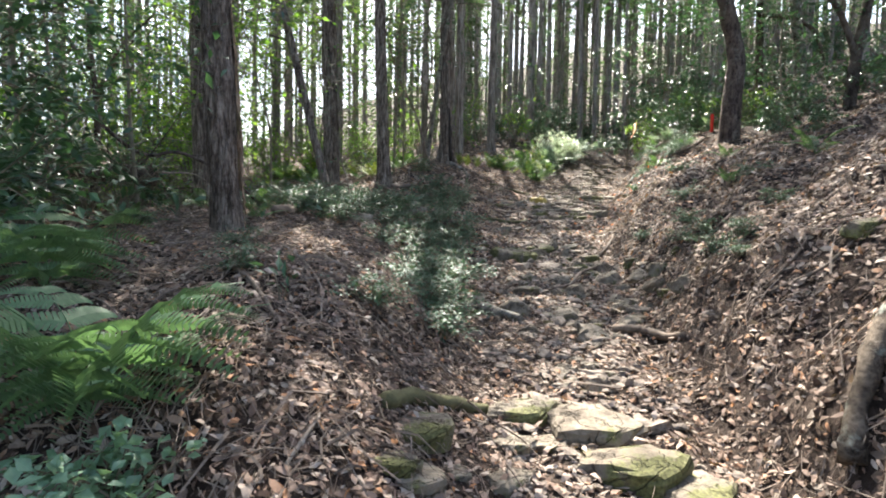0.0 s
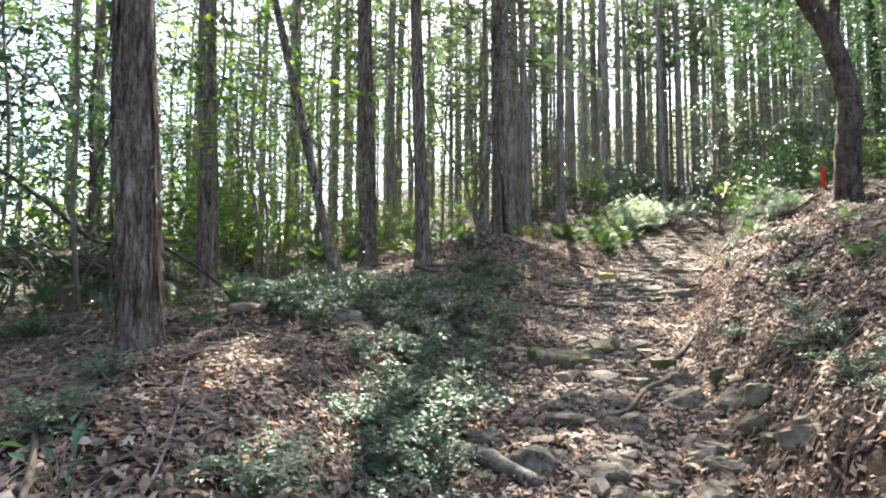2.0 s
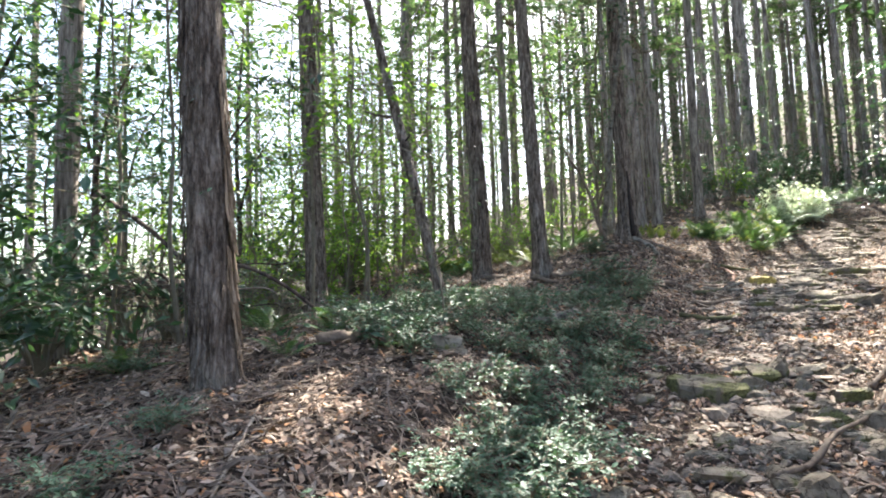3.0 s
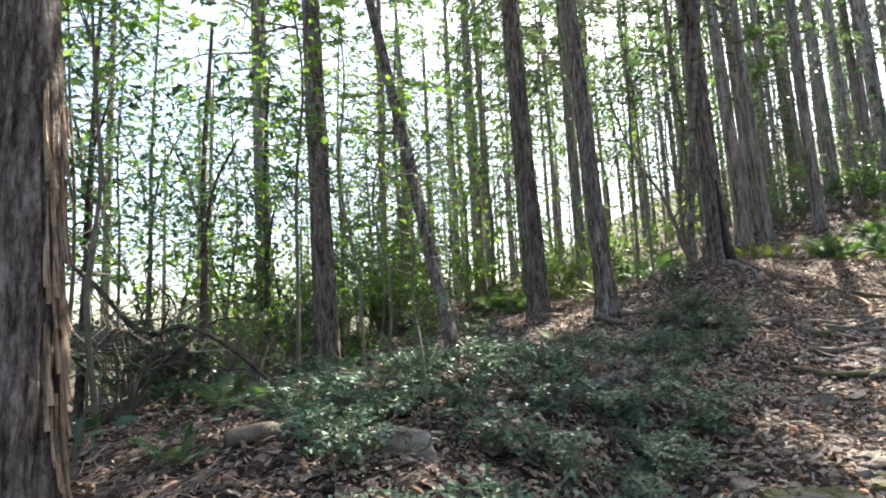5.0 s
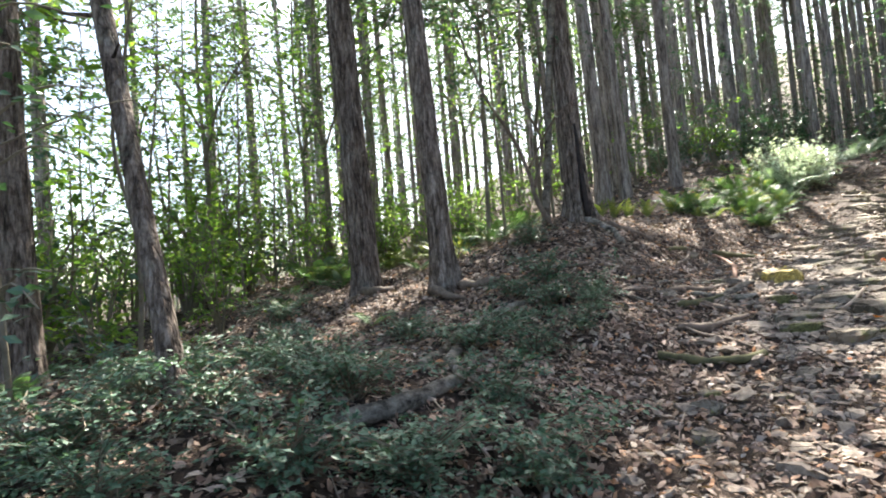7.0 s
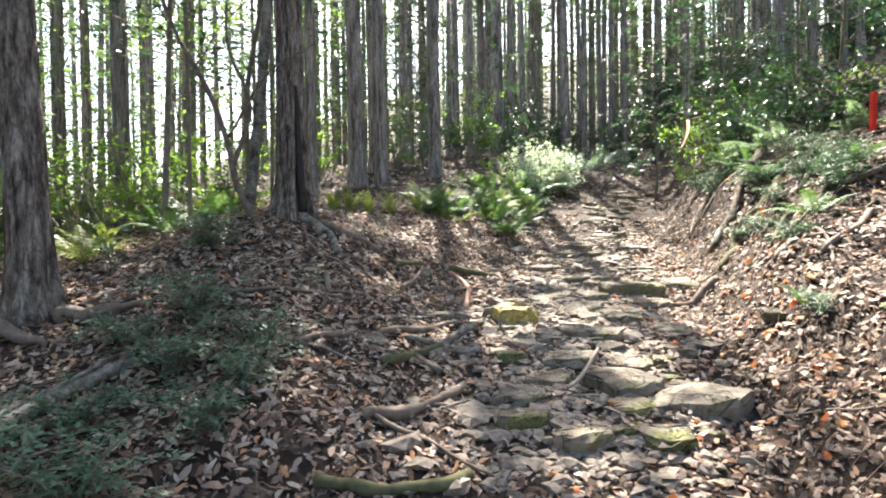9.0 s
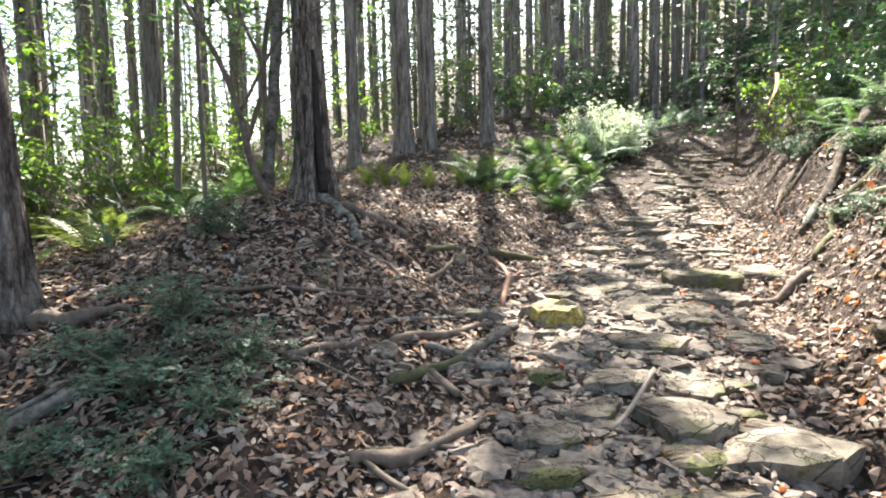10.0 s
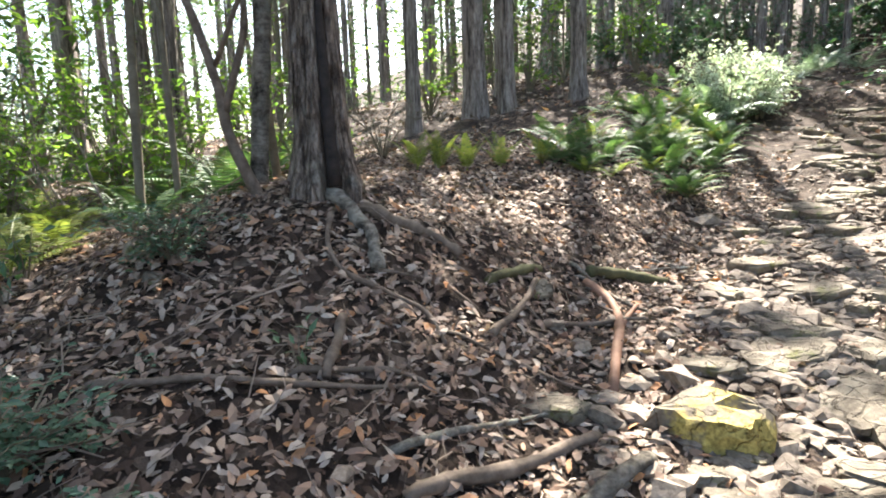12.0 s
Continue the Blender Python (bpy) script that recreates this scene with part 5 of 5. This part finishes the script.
# fallen tree with its dead boughs, left of the large conifer
fallen = thing("fallen_tree", pose(-4.3, 6.9, z_at(-4.3, 6.9)), "fallen dark trunk with tangled bare boughs", "fallen tree")
tube_part("trunk", [(-2.4, .5, .75), (-1.0, .2, .62), (0, 0, .55), (.75, -.28, .5), (1.08, -.38, .46)], .13, .1, BARK_DARK, fallen)
for i in range(60):
    x = rng.uniform(-2.0, 1.0)
    p = np.array([x, -.3 * x, .55])
    d = np.array([rng.normal(0, .8), rng.normal(0, .5), rng.uniform(-.15, .8)])
    d *= rng.uniform(.5, 1.3) / np.linalg.norm(d)
    pts = [p + d * u + rng.normal(0, .09, 3) * (u > 0) - (0, 0, .25 * u * u) for u in (0, .35, .7, 1)]
    tube_part("bough", pts, rng.uniform(.008, .02), .003, TWIG if i % 4 == 0 else BARK_DARK, fallen, "", 5, 4, .05)
arch = thing("arched_branch", pose(-2.4, 6.3, z_at(-2.4, 6.3)), "dead arching branch leaning into the shrubs", "branch")
tube_part("branch", [(.5, .2, -.05), (.1, .1, .35), (-.4, .0, .62), (-.8, -.1, .6), (-1.3, -.2, 1.0), (-1.8, -.3, 1.35)], .014, .022, BARK_DARK, arch)
for i, (x, y) in enumerate(((-1.7, 13.2), (-2.2, 13.4), (-2.6, 13.0), (-1.9, 14.0), (-3.0, 14.0))):
    t = thing("bare_branch", pose(x, y, z_at(x, y), 0, 0, rng.uniform(-30, 30)), "bleached bare branch standing out of the ferns", "branch", "bare branches")
    tube_part("branch", [(0, 0, -.1), (-.3, 0, .35), (-.5, .05, .6), (-1.0, .1, .9)], .012, .004, TWIG, t, "", 5, 5)
    tube_part("twig", [(-.4, .02, .5), (-.45, .1, .8), (-.65, .2, 1.1)], .007, .002, TWIG, t, "", 4, 4)


# ---- stones ----
def rock_mesh(seed, w, l, h, slab, material):
    """A stone cut by random planes, its edges worn."""
    rnd = np.random.default_rng(seed)
    bm = bmesh.new()
    bmesh.ops.create_icosphere(bm, subdivisions=3, radius=1)
    n = rnd.normal(size=(9, 3))
    n /= np.linalg.norm(n, axis=1)[:, None]
    d = rnd.uniform(.34, .66, 9)
    if slab:
        n[:, 2] *= .25
        n /= np.linalg.norm(n, axis=1)[:, None]
        n = np.vstack([n, [(rnd.normal(0, .06), rnd.normal(0, .06), 1), (0, 0, -1)]])
        d = np.append(d, [.6, .6])
    for v in bm.verts:
        p = np.array(v.co)
        c = n @ p
        r = min(1.05, float(np.min(np.where(c > .05, d / np.maximum(c, .05), 9))))
        r *= 1 + .02 * math.sin(9 * p[0] + seed) * math.cos(8 * p[1]) + .008 * rnd.normal()
        v.co = (p[0] * r * w * .62, p[1] * r * l * .62, p[2] * r * h * (.85 if slab else .62))
    me = bpy.data.meshes.new("stone")
    bm.to_mesh(me)
    bm.free()
    me.materials.append(material)
    return me


def slab_mesh(seed, w, l, h, material):
    """A flat broken slab: uneven many-cornered outline, chamfered rim, slightly domed top."""
    rnd = np.random.default_rng(seed)
    c = rnd.integers(5, 8)
    a = np.sort(2 * np.pi * (np.arange(c) + rnd.uniform(-.32, .32, c)) / c)
    p = np.stack([np.cos(a), np.sin(a)], -1) * rnd.uniform(.8, 1.12, c)[:, None]
    out = []
    for i in range(c):
        q = p[(i + 1) % c]
        for u in (0, .34, .67):
            out.append(p[i] * (1 - u) + q * u + rnd.normal(0, .025, 2))
    p = np.array(out) * (w * .5, l * .5)
    n = len(p)
    tx, ty = rnd.normal(0, .05, 2)
    v = []
    for k, z in ((.92, -h), (1.0, .1 * h), (.96, .36 * h), (.86, .47 * h), (.45, .5 * h)):
        q = p * k
        for x, y in q:
            g = rnd.normal(0, .045 * h) + (tx * x + ty * y if z > 0 else 0)
            v.append((x + rnd.normal(0, .006), y + rnd.normal(0, .006), z + g))
    v.append((0, 0, .5 * h))
    f = [(k * n + i, k * n + (i + 1) % n, (k + 1) * n + (i + 1) % n, (k + 1) * n + i) for k in range(4) for i in range(n)]
    f += [(4 * n + i, 4 * n + (i + 1) % n, 5 * n) for i in range(n)]
    return mesh_of("stone", v, f, material)


def stone_at(x, y, w, kind="", parent=None, slab=True, tall=.24, label="", group="stones on the trail"):
    seed = int(1000 + abs(x) * 97 + y * 131)
    l = w * (.6 + .35 * ((seed * 7) % 10) / 10)
    h = max(.05, min(.21, w * tall)) if slab else w * .74
    m = {"": STONE, "m": STONE_MOSS, "y": STONE_YELLOW}[kind]
    ob = new("stone", slab_mesh(seed, w * 1.08, l * 1.08, h, m) if slab else rock_mesh(seed, w * 1.12, l * 1.12, h, slab, m))
    lift = h * (.1 if slab else -.02)
    ob.matrix_basis = pose(x, y, z_at(x, y) + lift, (seed % 9) - 2, (seed % 7) - 3, (seed * 13) % 50 - 25)
    if parent:
        ob.parent = parent
        return ob
    return tagged(ob, label or ("moss-patched grey stone set in the trail" if kind else "worn grey stone set in the trail"), "stone", group)


steps = tagged(new("stone_steps"), "rough steps of worn flat grey slabs up the trail", "path", kind="structure")
for x, y, w, k in ((2.02, 11.31, .21, ""), (2.06, 10.96, .19, ""), (1.86, 10.79, .24, "m"), (2.24, 10.76, .38, ""), (2.61, 10.75, .37, ""), (2.05, 10.49, .32, ""), (2.42, 10.40, .45, ""), (2.80, 10.67, .19, "m"), (2.74, 10.48, .19, "m"), (2.38, 10.13, .26, "m"), (2.73, 10.12, .56, ""), (1.82, 10.25, .3, ""), (1.79, 10.02, .27, "m"), (2.05, 9.90, .32, "")):
    stone_at(x, y, w, k, steps)
for x, y, w, k in ((2.43, 9.87, .31, "m"), (2.65, 9.84, .15, "m"), (2.25, 9.91, .15, "m"), (2.53, 11.21, .49, ""), (2.62, 11.86, .39, ""), (2.88, 11.52, .33, ""), (3.28, 11.97, .42, ""), (3.36, 12.56, .62, "m"), (3.89, 12.6, .45, ""), (2.60, 12.53, .35, ""), (2.89, 12.33, .34, ""), (2.38, 12.17, .28, ""), (3.08, 11.17, .27, ""), (2.99, 10.83, .21, "")):
    stone_at(x, y, w, k, steps)
# smaller flat stones that pave the trail between the slabs
for i in range(120):
    y = rng.uniform(10.9, 19)
    u = rng.normal(.5, .2)
    x = float(np.interp(y, YS, LEFT_EDGE) * (1 - u) + np.interp(y, YS, RIGHT_EDGE) * u)
    stone_at(x, y, rng.choice((.1, .14, .2, .28, .4)), "", steps, True, .13)
stone_at(2.03, 11.66, .4, "y", None, True, .6, "stone thickly covered with yellow moss", "stones on the trail")
for x, y, w, k in ((.77, 3.06, .56, ""), (.85, 2.70, .57, "m"), (.41, 3.18, .43, "m"), (.33, 2.88, .24, ""), (.52, 2.88, .17, ""), (-.14, 2.73, .34, "m"), (-.14, 2.4, .23, ""), (.03, 2.57, .14, ""), (.26, 2.57, .22, ""), (-.26, 2.43, .26, "m"), (1.12, 2.54, .45, "m")):
    stone_at(x, y, w, k)
for x, y, w, k in ((1.60, 4.76, .29, ""), (1.15, 4.46, .31, ""), (1.14, 5.04, .28, ""), (.69, 4.99, .31, ""), (.87, 5.81, .23, ""), (1.64, 6.72, .34, "m"), (1.85, 6.19, .36, ""), (2.06, 5.88, .3, ""), (1.97, 4.63, .26, ""), (1.45, 7.5, .32, ""), (1.68, 7.53, .32, ""), (1.62, 5.16, .25, ""), (1.34, 7.36, .25, "m")):
    stone_at(x, y, w, k, None, False)
stone_at(2.75, 10.3, .3, "")
stone_at(.95, 7.05, .6, "m", None, True, .25, "low yellow-mossed rock flush with the trail", "rocks in the trail")
for cx, cy, count, spread in ((1.95, 6.0, 12, .35), (1.5, 6.7, 9, .3), (.95, 7.1, 9, .3), (1.5, 4.85, 9, .35), (.75, 5.1, 7, .3), (1.1, 5.9, 6, .3), (1.6, 7.6, 6, .3), (1.9, 6.6, 6, .3), (2.0, 5.2, 6, .2)):
    for i in range(count):
        stone_at(cx + rng.normal(0, spread), cy + rng.normal(0, spread), rng.uniform(.08, .26), "m" if i % 5 == 4 else "", None, i % 4 == 0, .4, "broken angular grey stone in the trail", "rocks in the trail")
for i in range(70):
    y = rng.uniform(3.2, 9.6)
    u = rng.normal(.5, .22)
    x = float(np.interp(y, YS, LEFT_EDGE) * (1 - u) + np.interp(y, YS, RIGHT_EDGE) * u)
    stone_at(x, y, rng.uniform(.07, .18), "m" if i % 6 == 0 else "", None, i % 2 == 0)
for x, y, w in ((-.9, 6.18, .34), (.97, 10.95, .15), (1.38, 12.55, .17), (-.55, 12.0, .2), (-.3, 11.75, .16), (.3, 10.75, .12)):
    stone_at(x, y, w, "", None, False, .3, "pale rounded stone among fallen leaves", "stones in the litter")
for x, y, w in ((3.75, 9.9, .3), (3.5, 9.3, .25), (3.55, 10.7, .22), (2.45, 3.4, .3)):
    stone_at(x, y, w, "m", None, False, .3, "mossy stone in the bank", "stones in the bank")

# ---- marks ----
stake = thing("marker_stake", pose(6.3, 13.2, z_at(6.3, 13.2), 4, -3, 10), "short bright red plastic boundary stake in the bank", "stake")
bm = bmesh.new()
bmesh.ops.create_cube(bm, size=1)
bmesh.ops.scale(bm, vec=(.055, .055, .46), verts=bm.verts)
bmesh.ops.translate(bm, vec=(0, 0, .17), verts=bm.verts)
bmesh.ops.bevel(bm, geom=bm.edges, offset=.008, segments=2, affect="EDGES")
me = bpy.data.meshes.new("post")
bm.to_mesh(me)
bm.free()
me.materials.append(RED_PAINT)
part("post", me, stake)
ribbon = thing("marking_tape", pose(5.21, 15.15, 4.36), "pink marking tape hanging from a bush", "tape")
v, f = [], []
for i, u in enumerate(np.linspace(0, 1, 8)):
    a = .9 * u
    for sd in (-1, 1):
        v.append((.04 * math.sin(3 * u) - .1 * u + sd * .025 * math.cos(a), sd * .025 * math.sin(a), -.38 * u))
    if i:
        f.append((2 * i - 2, 2 * i - 1, 2 * i + 1, 2 * i))
part("strip", mesh_of("strip", v, f, PINK), ribbon)
tube_part("twig", [(.02, 0, 0), (.3, .1, .05), (.8, .3, -.2)], .006, .01, STEM, ribbon, "", 5, 4)
